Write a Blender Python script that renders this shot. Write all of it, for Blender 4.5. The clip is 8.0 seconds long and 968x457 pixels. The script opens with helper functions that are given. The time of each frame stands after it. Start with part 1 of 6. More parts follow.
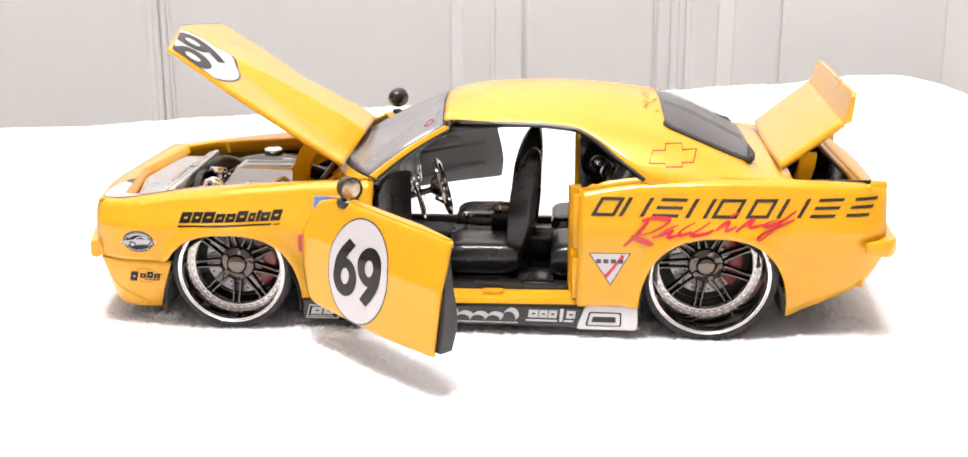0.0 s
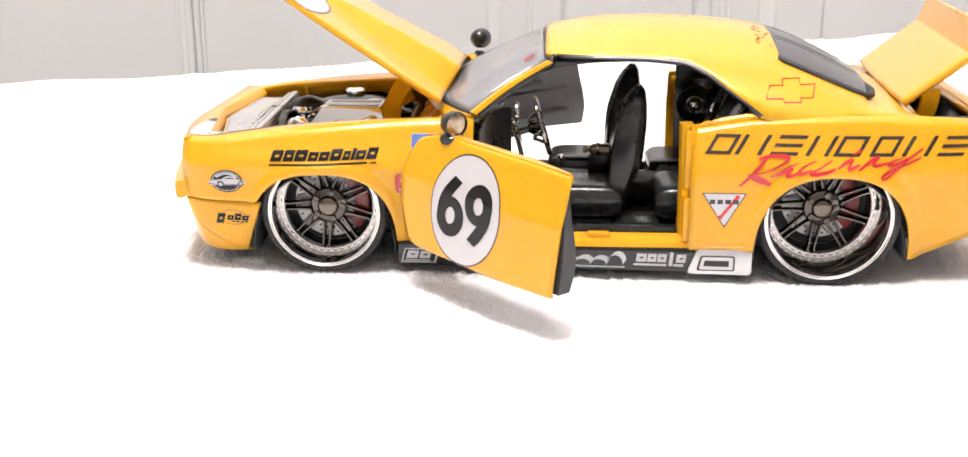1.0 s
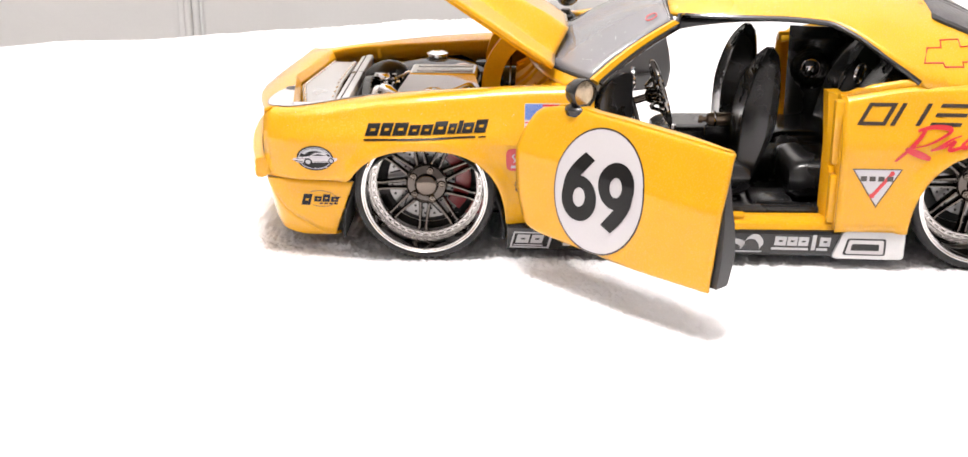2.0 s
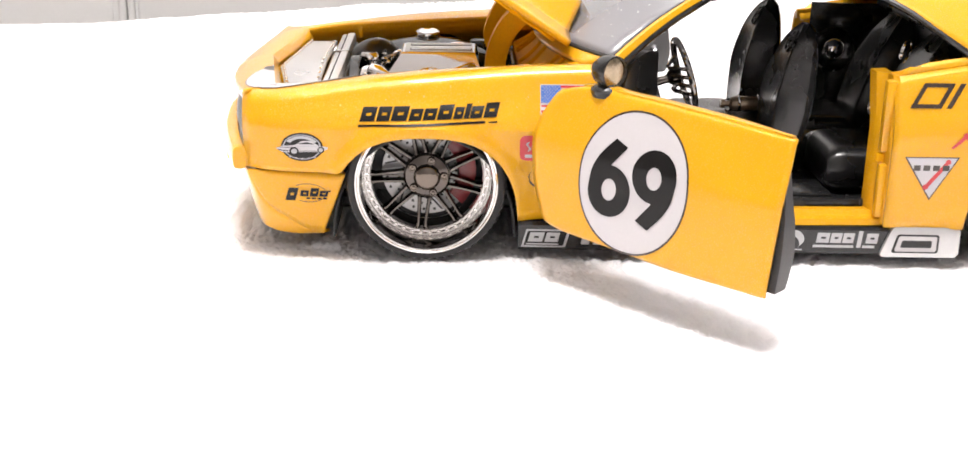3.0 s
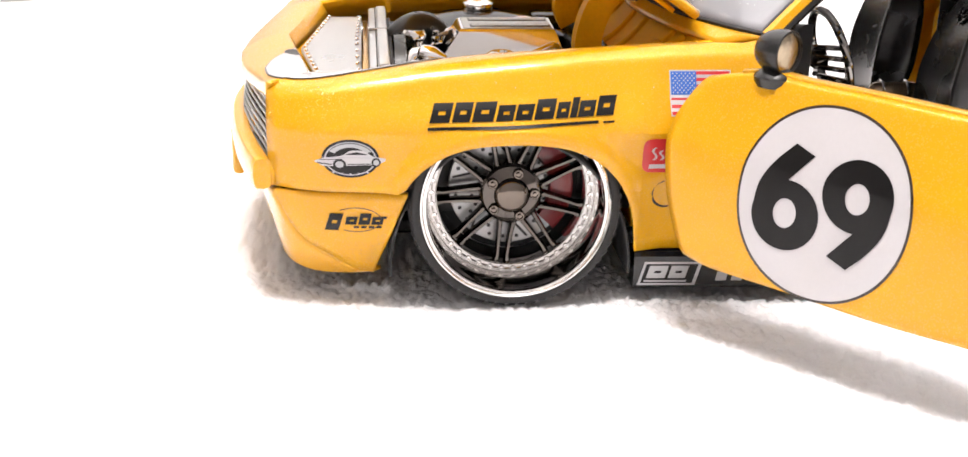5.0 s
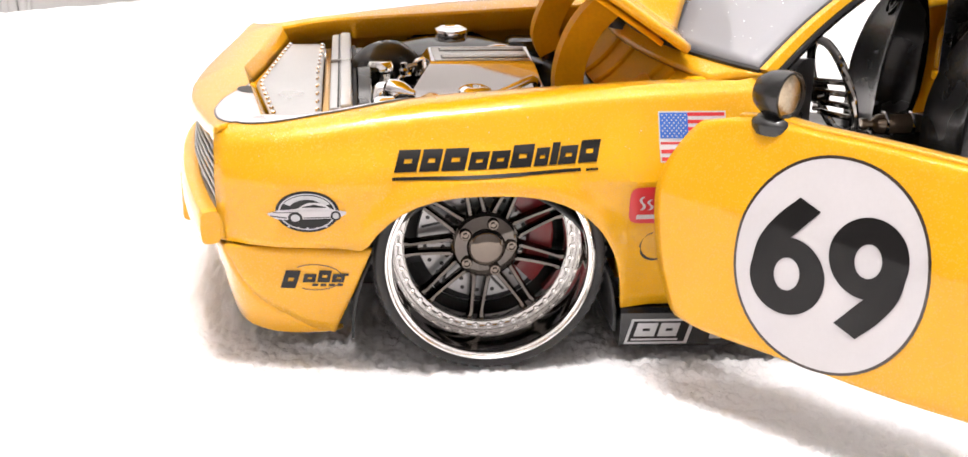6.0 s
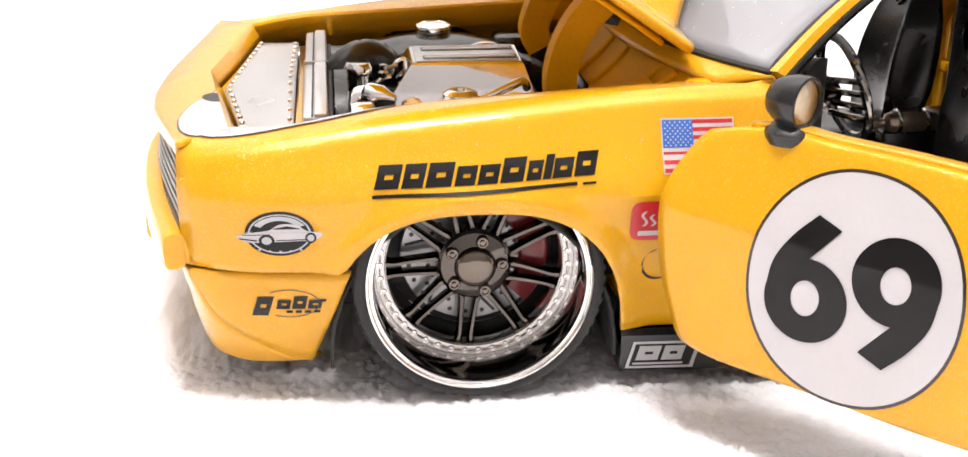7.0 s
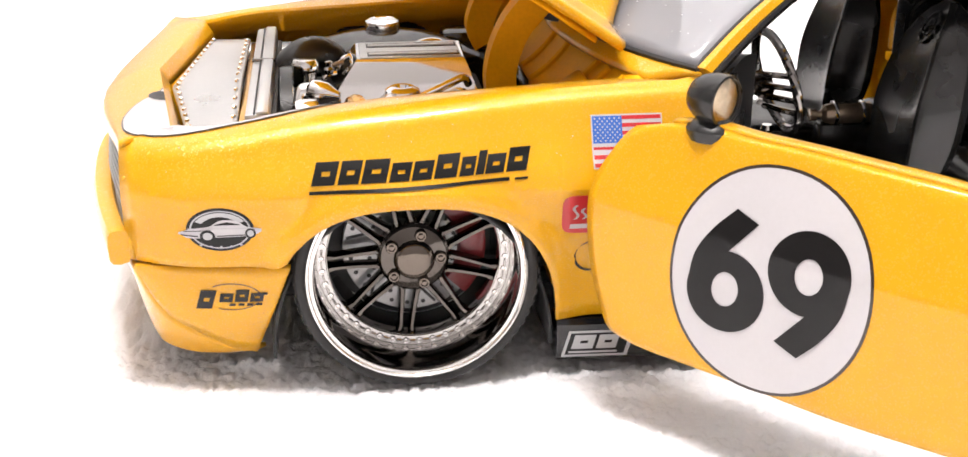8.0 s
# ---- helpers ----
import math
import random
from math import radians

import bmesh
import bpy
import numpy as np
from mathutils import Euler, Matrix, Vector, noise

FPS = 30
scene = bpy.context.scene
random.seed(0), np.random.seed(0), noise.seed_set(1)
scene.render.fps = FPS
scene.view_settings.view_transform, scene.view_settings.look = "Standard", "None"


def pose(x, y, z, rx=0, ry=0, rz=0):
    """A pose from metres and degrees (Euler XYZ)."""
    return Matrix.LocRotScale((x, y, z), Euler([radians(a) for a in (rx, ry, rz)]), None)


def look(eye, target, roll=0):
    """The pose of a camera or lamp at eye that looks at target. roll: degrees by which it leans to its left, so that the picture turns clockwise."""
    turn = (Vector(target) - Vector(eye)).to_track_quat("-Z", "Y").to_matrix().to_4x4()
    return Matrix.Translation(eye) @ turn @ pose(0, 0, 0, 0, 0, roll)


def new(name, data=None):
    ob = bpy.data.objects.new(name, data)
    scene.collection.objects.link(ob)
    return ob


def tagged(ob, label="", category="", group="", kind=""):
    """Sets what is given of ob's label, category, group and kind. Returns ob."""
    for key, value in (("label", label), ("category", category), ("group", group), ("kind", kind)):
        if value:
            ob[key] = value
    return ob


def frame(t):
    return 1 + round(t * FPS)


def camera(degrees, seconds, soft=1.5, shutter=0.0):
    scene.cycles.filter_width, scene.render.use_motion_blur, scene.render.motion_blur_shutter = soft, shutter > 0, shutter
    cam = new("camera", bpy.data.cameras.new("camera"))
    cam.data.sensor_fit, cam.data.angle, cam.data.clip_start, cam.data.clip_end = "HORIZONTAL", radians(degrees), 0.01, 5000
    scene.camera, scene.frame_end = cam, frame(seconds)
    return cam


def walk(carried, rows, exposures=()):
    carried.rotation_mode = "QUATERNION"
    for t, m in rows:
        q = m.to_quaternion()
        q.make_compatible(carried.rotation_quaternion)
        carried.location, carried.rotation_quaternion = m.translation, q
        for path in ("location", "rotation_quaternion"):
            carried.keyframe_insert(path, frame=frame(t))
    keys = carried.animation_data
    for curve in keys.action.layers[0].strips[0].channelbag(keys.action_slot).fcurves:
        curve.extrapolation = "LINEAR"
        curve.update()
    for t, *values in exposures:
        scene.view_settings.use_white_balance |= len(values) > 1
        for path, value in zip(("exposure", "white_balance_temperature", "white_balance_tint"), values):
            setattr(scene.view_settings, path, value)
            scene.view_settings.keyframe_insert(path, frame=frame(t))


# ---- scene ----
# camera and its walk
cam = camera(41.1, 8.0)
# seconds, eye in mm, then turn to the left, tilt and roll in degrees
ROWS = [
    (0, 19.73, -323.72, 108.23, 3.2, -15.92, -0.172),
    (0.5, 9.14, -319.98, 102.14, 3.47, -16.209, -0.18),
    (1, -3.54, -313.27, 96.73, 3.419, -17.042, -0.142),
    (1.5, -24.96, -295.17, 93.12, 3.297, -18.56, -0.439),
    (1.7, -30.05, -291.07, 93.48, 2.943, -18.898, -0.352),
    (2.8, -49.56, -259.25, 84.19, -1.27, -18.959, 0.63),
    (3, -51.7, -255.37, 82.85, -1.497, -19.109, 0.697),
    (3.5, -55.69, -238.68, 77.54, -2.137, -19.382, 0.8),
    (4, -57.47, -224.46, 76.39, -5.476, -19.281, 1.641),
    (4.5, -75.32, -213.22, 73.24, -5.022, -19.338, 1.319),
    (5, -75.7, -196.74, 70.1, -5.395, -19.8, 0.977),
    (5.2, -73.08, -190.41, 71.68, -5.489, -19.81, 0.899),
    (6.3, -72.26, -176.99, 71.97, -6.361, -20.298, 0.898),
    (6.5, -70.85, -173.85, 70.71, -6.484, -20.564, 0.838),
    (7, -71.83, -166.66, 72.07, -6.927, -21.006, 0.434),
    (7.5, -70.57, -165.37, 73.06, -7.15, -21.368, 0.195),
    (8, -66.06, -170.93, 74.82, -7.34, -21.767, 0.192),
]


def aimed(x, y, z, yaw, pitch, roll):
    eye = Vector((x, y, z)) * 0.001
    ahead = Vector((-math.sin(radians(yaw)) * math.cos(radians(pitch)), math.cos(radians(yaw)) * math.cos(radians(pitch)), math.sin(radians(pitch))))
    return look(eye, eye + ahead, roll)


walk(cam, [(t, aimed(*row)) for t, *row in ROWS], exposures=[(0.0, 0.0), (8.0, 0.0)])

# ---- light ----
world = bpy.data.worlds.new("room_dark")
world.use_nodes = True
world.node_tree.nodes["Background"].inputs[0].default_value = (1, 0.97, 0.95, 1)
world.node_tree.nodes["Background"].inputs[1].default_value = 0.05
scene.world = world


def ceiling_bulb(name, watts, place, label):
    data = bpy.data.lights.new(name, "POINT")
    data.energy, data.color, data.shadow_soft_size = watts, (1, 0.95, 0.93), 0.055
    ob = new(name, data)
    ob.location = place
    return tagged(ob, label, "lamp", kind="structure")


for k in (-1, 0, 1):
    ceiling_bulb("globe_lamp", 74 / 3, (-0.05 + 0.12 * k, -0.32, 1.45), "white globe lamp in a row of three on the ceiling")
ceiling_bulb("side_lamp", 16, (-0.22, -0.06, 1.45), "smaller white globe lamp hanging from the ceiling")

# ---- materials ----
MM = 0.001


def node_material(name, colour, rough=0.5, metal=0.0, coat=0.0, grain=0.0, grain_size=0.5, bump=0.0, bump_size=0.3,
                  wear=0.0, wear_size=12.0, sheen=0.0, spec=0.5, vary=0.0):
    """Principled surface with colour grain at two scales, roughness wear and fine relief; sizes in mm."""
    mat = bpy.data.materials.new(name)
    mat.use_nodes = True
    tree = mat.node_tree
    n, link = tree.nodes, tree.links.new
    bsdf = n["Principled BSDF"]
    bsdf.inputs["Base Color"].default_value = (*colour, 1)
    bsdf.inputs["Roughness"].default_value = rough
    bsdf.inputs["Metallic"].default_value = metal
    bsdf.inputs["Coat Weight"].default_value = coat
    bsdf.inputs["Coat Roughness"].default_value = 0.04
    bsdf.inputs["Specular IOR Level"].default_value = spec
    bsdf.inputs["Sheen Weight"].default_value = sheen
    tex = n.new("ShaderNodeTexCoord")

    def noise_node(size, detail=2.0):
        nd = n.new("ShaderNodeTexNoise")
        nd.inputs["Scale"].default_value = 1000.0 / size
        nd.inputs["Detail"].default_value = detail
        link(tex.outputs["Object"], nd.inputs["Vector"])
        return nd

    value = None
    if grain or wear or vary:
        fine, broad = noise_node(grain_size), noise_node(wear_size, 4.0)
        mix = n.new("ShaderNodeMath")
        mix.operation = "MULTIPLY_ADD"
        link(fine.outputs["Fac"], mix.inputs[0])
        mix.inputs[1].default_value = 2 * grain
        mix.inputs[2].default_value = 1 - grain
        mul = n.new("ShaderNodeMath")
        mul.operation = "MULTIPLY_ADD"
        link(broad.outputs["Fac"], mul.inputs[0])
        mul.inputs[1].default_value = 2 * wear
        mul.inputs[2].default_value = -wear
        add = n.new("ShaderNodeMath")
        link(mix.outputs[0], add.inputs[0])
        link(mul.outputs[0], add.inputs[1])
        value = add.outputs[0]
        if vary:
            info = n.new("ShaderNodeObjectInfo")
            va = n.new("ShaderNodeMath")
            va.operation = "MULTIPLY_ADD"
            link(info.outputs["Random"], va.inputs[0])
            va.inputs[1].default_value = vary
            link(value, va.inputs[2])
            value = va.outputs[0]
        hsv = n.new("ShaderNodeHueSaturation")
        hsv.inputs["Color"].default_value = (*colour, 1)
        link(value, hsv.inputs["Value"])
        link(hsv.outputs["Color"], bsdf.inputs["Base Color"])
        rr = n.new("ShaderNodeMath")
        rr.operation = "MULTIPLY_ADD"
        link(broad.outputs["Fac"], rr.inputs[0])
        rr.inputs[1].default_value = 0.5 * rough
        rr.inputs[2].default_value = 0.75 * rough
        link(rr.outputs[0], bsdf.inputs["Roughness"])
    if bump:
        bn, bp = noise_node(bump_size, 3.0), n.new("ShaderNodeBump")
        bp.inputs["Strength"].default_value = bump
        bp.inputs["Distance"].default_value = 0.0002
        link(bn.outputs["Fac"], bp.inputs["Height"])
        link(bp.outputs["Normal"], bsdf.inputs["Normal"])
    return mat


def flake_paint(name, colour):
    """Metallic-flake lacquer: small tilted bright flakes under a clear coat with a trace of orange peel."""
    mat = node_material(name, colour, rough=0.3, metal=0.0, coat=1.0, spec=0.1, grain=0.02, grain_size=0.25, wear=0.02, wear_size=40)
    tree = mat.node_tree
    n, link = tree.nodes, tree.links.new
    bsdf, tex = n["Principled BSDF"], n["Texture Coordinate"]
    cells = n.new("ShaderNodeTexVoronoi")
    cells.inputs["Scale"].default_value = 6500
    link(tex.outputs["Object"], cells.inputs["Vector"])
    split = n.new("ShaderNodeSeparateColor")
    link(cells.outputs["Color"], split.inputs[0])
    mask = n.new("ShaderNodeMapRange")
    mask.inputs["From Min"].default_value, mask.inputs["From Max"].default_value = 0.80, 0.84
    link(split.outputs[0], mask.inputs["Value"])
    shine = n.new("ShaderNodeMath")
    shine.operation = "MULTIPLY_ADD"
    link(mask.outputs["Result"], shine.inputs[0])
    shine.inputs[1].default_value, shine.inputs[2].default_value = 0.4, 0.12
    link(shine.outputs[0], bsdf.inputs["Specular IOR Level"])
    bsdf.inputs["Metallic"].default_value = 0.06
    bsdf.inputs["Coat Roughness"].default_value = 0.1
    bsdf.inputs["Coat IOR"].default_value = 1.42
    # each flake has its own small tilt
    geo, away, tilt, add, unit = (n.new("ShaderNodeNewGeometry"), n.new("ShaderNodeVectorMath"), n.new("ShaderNodeVectorMath"),
                                  n.new("ShaderNodeVectorMath"), n.new("ShaderNodeVectorMath"))
    away.operation, tilt.operation, add.operation, unit.operation = "SUBTRACT", "SCALE", "ADD", "NORMALIZE"
    link(cells.outputs["Color"], away.inputs[0])
    away.inputs[1].default_value = (0.5, 0.5, 0.5)
    link(away.outputs[0], tilt.inputs[0])
    strength = n.new("ShaderNodeMath")
    strength.operation = "MULTIPLY"
    link(mask.outputs["Result"], strength.inputs[0])
    strength.inputs[1].default_value = 0.4
    link(strength.outputs[0], tilt.inputs["Scale"])
    link(geo.outputs["Normal"], add.inputs[0])
    link(tilt.outputs[0], add.inputs[1])
    link(add.outputs[0], unit.inputs[0])
    link(unit.outputs[0], bsdf.inputs["Normal"])
    peel, peel_noise = n.new("ShaderNodeBump"), n.new("ShaderNodeTexNoise")
    peel_noise.inputs["Scale"].default_value = 160
    link(tex.outputs["Object"], peel_noise.inputs["Vector"])
    link(peel_noise.outputs["Fac"], peel.inputs["Height"])
    peel.inputs["Strength"].default_value, peel.inputs["Distance"].default_value = 0.04, 0.0002
    link(peel.outputs["Normal"], bsdf.inputs["Coat Normal"])
    return mat


YELLOW = flake_paint("yellow_flake_paint", (0.71, 0.356, 0.008))
YELLOW_IN = node_material("yellow_inner_paint", (0.82, 0.40, 0.006), rough=0.45, spec=0.06, coat=0.0, grain=0.1, wear=0.15, bump=0.15, bump_size=0.8)
BLACK = node_material("black_moulded_plastic", (0.014, 0.014, 0.0145), rough=0.27, coat=0.15, grain=0.15, wear=0.2, bump=0.1, bump_size=0.3)
GLOSS_BLACK = node_material("gloss_black_plastic", (0.008, 0.008, 0.009), rough=0.16, coat=0.3, grain=0.1, wear=0.2)
MATT = node_material("matt_dark_plastic", (0.02, 0.02, 0.021), rough=0.6, grain=0.15, wear=0.2, bump=0.2)
GREY_IN = node_material("dark_grey_door_lining", (0.035, 0.035, 0.037), rough=0.45, grain=0.12, wear=0.2, bump=0.15)
RUBBER = node_material("tyre_rubber", (0.017, 0.016, 0.016), rough=0.62, grain=0.15, grain_size=0.3, wear=0.25, bump=0.2, bump_size=0.25)
CHROME = node_material("bright_chrome", (0.86, 0.85, 0.84), rough=0.07, metal=1.0, grain=0.03, wear=0.08, bump=0.03, bump_size=2.5)
WHEEL_CHROME = node_material("dusty_wheel_chrome", (0.80, 0.785, 0.77), rough=0.08, metal=1.0, grain=0.06, wear=0.15, bump=0.05, bump_size=1.5)
RIM_BAND = node_material("satin_rim_band", (0.66, 0.65, 0.64), rough=0.25, metal=0.75, grain=0.06, wear=0.15, bump=0.06, bump_size=0.6)
BLACK_CHROME = node_material("black_chrome", (0.115, 0.102, 0.092), rough=0.08, metal=1.0, grain=0.08, wear=0.1)
DARK_CHROME = node_material("smoked_chrome", (0.36, 0.34, 0.32), rough=0.12, metal=1.0, grain=0.08, wear=0.1)
MIRROR = node_material("tinted_mirror_foil", (0.38, 0.31, 0.22), rough=0.22, metal=1.0, grain=0.2, grain_size=0.8, wear=0.55, wear_size=1.6, bump=0.15, bump_size=1.0)
BRONZE_CHROME = node_material("smoked_bronze_chrome", (0.16, 0.135, 0.115), rough=0.1, metal=1.0, grain=0.05, wear=0.1, bump=0.05, bump_size=2)
SILVER = node_material("satin_silver_plate", (0.60, 0.60, 0.60), rough=0.3, metal=0.8, grain=0.05, wear=0.1, bump=0.08, bump_size=0.5)
DISC = node_material("brake_disc_steel", (0.33, 0.33, 0.33), rough=0.3, metal=0.9, grain=0.1, wear=0.1)
RED = node_material("red_caliper_paint", (0.2, 0.008, 0.012), rough=0.3, coat=0.5, grain=0.1, wear=0.1)
GOLD = node_material("brass_tint_metal", (0.75, 0.45, 0.15), rough=0.2, metal=1.0, grain=0.1, wear=0.1)
BRONZE = node_material("smoked_bronze_plastic", (0.3, 0.22, 0.15), rough=0.2, metal=0.6, coat=0.5, grain=0.2, wear=0.2)
D_BLACK = node_material("decal_black_ink", (0.005, 0.0045, 0.0045), rough=0.35, spec=0.25, coat=0.2, grain=0.1, wear=0.15, wear_size=5)
D_BROWNBLACK = node_material("decal_dark_brown_ink", (0.03, 0.018, 0.012), rough=0.3, coat=0.6, grain=0.1, wear=0.15)
D_WHITE = node_material("decal_white_ink", (0.545, 0.525, 0.535), rough=0.3, coat=0.6, grain=0.03, wear=0.05)
D_RED = node_material("decal_red_ink", (0.55, 0.015, 0.02), rough=0.3, coat=0.6, grain=0.05, wear=0.1)
D_BLUE = node_material("decal_blue_ink", (0.03, 0.13, 0.5), rough=0.3, coat=0.6, grain=0.05, wear=0.1)
D_GREY = node_material("decal_silver_grey_ink", (0.42, 0.42, 0.43), rough=0.3, coat=0.5, metal=0.2, grain=0.1, wear=0.1)
LAMP_RED = node_material("red_tail_lens", (0.3, 0.01, 0.01), rough=0.1, coat=0.8, grain=0.1)
TERRY = node_material("white_terry_cotton", (0.905, 0.90, 0.92), rough=0.95, grain=0.04, grain_size=0.4, wear=0.03, wear_size=20, sheen=0.3, spec=0.1,
                      bump=0.6, bump_size=0.35)
TERRY.node_tree.nodes["Principled BSDF"].inputs["Subsurface Weight"].default_value = 0.4
TERRY.node_tree.nodes["Principled BSDF"].inputs["Subsurface Radius"].default_value = (1.0, 0.95, 0.92)
TERRY.node_tree.nodes["Principled BSDF"].inputs["Subsurface Scale"].default_value = 0.003
WALL_PAINT = node_material("off_white_door_paint", (0.79, 0.795, 0.79), rough=0.45, grain=0.02, grain_size=2, wear=0.05, wear_size=120, bump=0.05, bump_size=3)
ROOM_PAINT = node_material("room_wall_paint", (0.82, 0.80, 0.79), rough=0.7, grain=0.03, grain_size=4, wear=0.05, wear_size=300, bump=0.1, bump_size=4)
# darker than the other walls so that the car's sides reflect less light
DIM_PAINT = node_material("unseen_dark_wall", (0.34, 0.32, 0.31), rough=0.7, grain=0.03, grain_size=4, wear=0.05, wear_size=300, bump=0.1, bump_size=4)
BACK_PAINT = node_material("pale_grey_wall_paint", (0.58, 0.56, 0.56), rough=0.7, grain=0.03, grain_size=4, wear=0.05, wear_size=300, bump=0.1, bump_size=4)
FLOOR_MAT = node_material("pale_carpet", (0.5, 0.46, 0.42), rough=0.5, grain=0.15, grain_size=6, wear=0.2, wear_size=90)
WOOD = node_material("table_wood", (0.28, 0.17, 0.09), rough=0.4, grain=0.15, grain_size=3, wear=0.2, wear_size=60)


def glass_material(name, tint, alpha, veil):
    """Thin clear plastic: partly see-through with a flat grey veil and a glossy face."""
    mat = bpy.data.materials.new(name)
    mat.use_nodes = True
    n, link = mat.node_tree.nodes, mat.node_tree.links.new
    out = n["Material Output"]
    n.remove(n["Principled BSDF"])
    clear, gloss, mix, facing = n.new("ShaderNodeBsdfTransparent"), n.new("ShaderNodeBsdfGlossy"), n.new("ShaderNodeMixShader"), n.new("ShaderNodeLayerWeight")
    haze, mix2, power = n.new("ShaderNodeBsdfDiffuse"), n.new("ShaderNodeMixShader"), n.new("ShaderNodeMath")
    clear.inputs[0].default_value = (*tint, 1)
    gloss.inputs["Roughness"].default_value = 0.03
    facing.inputs[0].default_value = 0.5
    power.operation = "POWER"
    link(facing.outputs["Facing"], power.inputs[0])
    power.inputs[1].default_value = 4.0
    lift = n.new("ShaderNodeMath")
    lift.operation = "MULTIPLY_ADD"
    link(power.outputs[0], lift.inputs[0])
    lift.inputs[1].default_value, lift.inputs[2].default_value = 0.8, 0.04
    haze.inputs[0].default_value = (*veil, 1)
    mix2.inputs[0].default_value = alpha
    link(clear.outputs[0], mix2.inputs[1])
    link(haze.outputs[0], mix2.inputs[2])
    link(lift.outputs[0], mix.inputs[0])
    link(mix2.outputs[0], mix.inputs[1])
    link(gloss.outputs[0], mix.inputs[2])
    link(mix.outputs[0], out.inputs[0])
    return mat


# the windscreen's flat grey veil stands in for reflections and tones seen through it
GLASS = glass_material("clear_window_plastic", (0.74, 0.74, 0.76), 0.5, (0.34, 0.34, 0.36))
SMOKED = glass_material("smoked_window_plastic", (0.35, 0.34, 0.36), 0.25, (0.35, 0.34, 0.36))


# ---- mesh helpers (lengths in mm) ----
def part(name, bm, material, parent, label="", sharp=35, thick=0.0, smooth=True):
    """Links a bmesh in mm as one mesh object under a thing or part."""
    bmesh.ops.remove_doubles(bm, verts=bm.verts, dist=1e-4)
    bmesh.ops.recalc_face_normals(bm, faces=bm.faces)
    if thick:
        middle = Vector((0, 0, 22))
        if sum(f.normal.dot(f.calc_center_median() - middle) * f.calc_area() for f in bm.faces) < 0:
            bmesh.ops.reverse_faces(bm, faces=bm.faces)
    me = bpy.data.meshes.new(name)
    bm.to_mesh(me)
    bm.free()
    me.transform(Matrix.Scale(MM, 4))
    for m in (material if isinstance(material, (list, tuple)) else [material]):
        me.materials.append(m)
    if smooth:
        me.polygons.foreach_set("use_smooth", [True] * len(me.polygons))
        me.set_sharp_from_angle(angle=radians(sharp))
    ob = new(name, me)
    ob.parent = parent
    if thick:
        mod = ob.modifiers.new("thickness", "SOLIDIFY")
        mod.thickness, mod.offset = thick * MM, -1
    if label:
        tagged(ob, label)
    return ob


def grid(bm, fn, nu, nv, u_wrap=False, v_wrap=False):
    """A sheet of quads; fn(u, v) with u and v in 0..1 gives a place."""
    cols = nu if u_wrap else nu + 1
    rows_ = nv if v_wrap else nv + 1
    vs = [[bm.verts.new(fn(i / nu, j / nv)) for j in range(rows_)] for i in range(cols)]
    for i in range(nu):
        for j in range(nv):
            a, b = vs[i], vs[(i + 1) % cols]
            q = (a[j], b[j], b[(j + 1) % rows_], a[(j + 1) % rows_])
            if len(set(q)) == 4:
                bm.faces.new(q)
    return bm


def sheet(fn, nu, nv, **kw):
    return grid(bmesh.new(), fn, nu, nv, **kw)


def loft(sections, close=False, cap=False):
    """Skins a row of equally long sections (lists of places). close: each section is a ring. cap: fills the first and last ring."""
    bm = bmesh.new()
    vs = [[bm.verts.new(p) for p in s] for s in sections]
    n = len(sections[0])
    for a, b in zip(vs, vs[1:]):
        for j in range(n if close else n - 1):
            k = (j + 1) % n
            bm.faces.new((a[j], b[j], b[k], a[k]))
    if cap:
        bm.faces.new(vs[0])
        bm.faces.new(vs[-1])
    return bm


def rbox(cx, cy, cz, sx, sy, sz, r=0.4, m=None, seg=2, bm=None):
    """A box with rounded edges, centred, in mm; m: an extra turn about its centre."""
    tmp = bmesh.new()
    bmesh.ops.create_cube(tmp, size=1)
    bmesh.ops.scale(tmp, vec=(sx, sy, sz), verts=tmp.verts)
    if r:
        bmesh.ops.bevel(tmp, geom=list(tmp.edges), offset=min(r, 0.49 * min(sx, sy, sz)), segments=seg, affect="EDGES", profile=0.5)
    if m:
        bmesh.ops.transform(tmp, matrix=m, verts=tmp.verts)
    bmesh.ops.translate(tmp, vec=(cx, cy, cz), verts=tmp.verts)
    return join(bm, tmp)


def join(bm, tmp):
    if bm is None:
        return tmp
    me = bpy.data.meshes.new("tmp")
    tmp.to_mesh(me)
    tmp.free()
    bm.from_mesh(me)
    bpy.data.meshes.remove(me)
    return bm


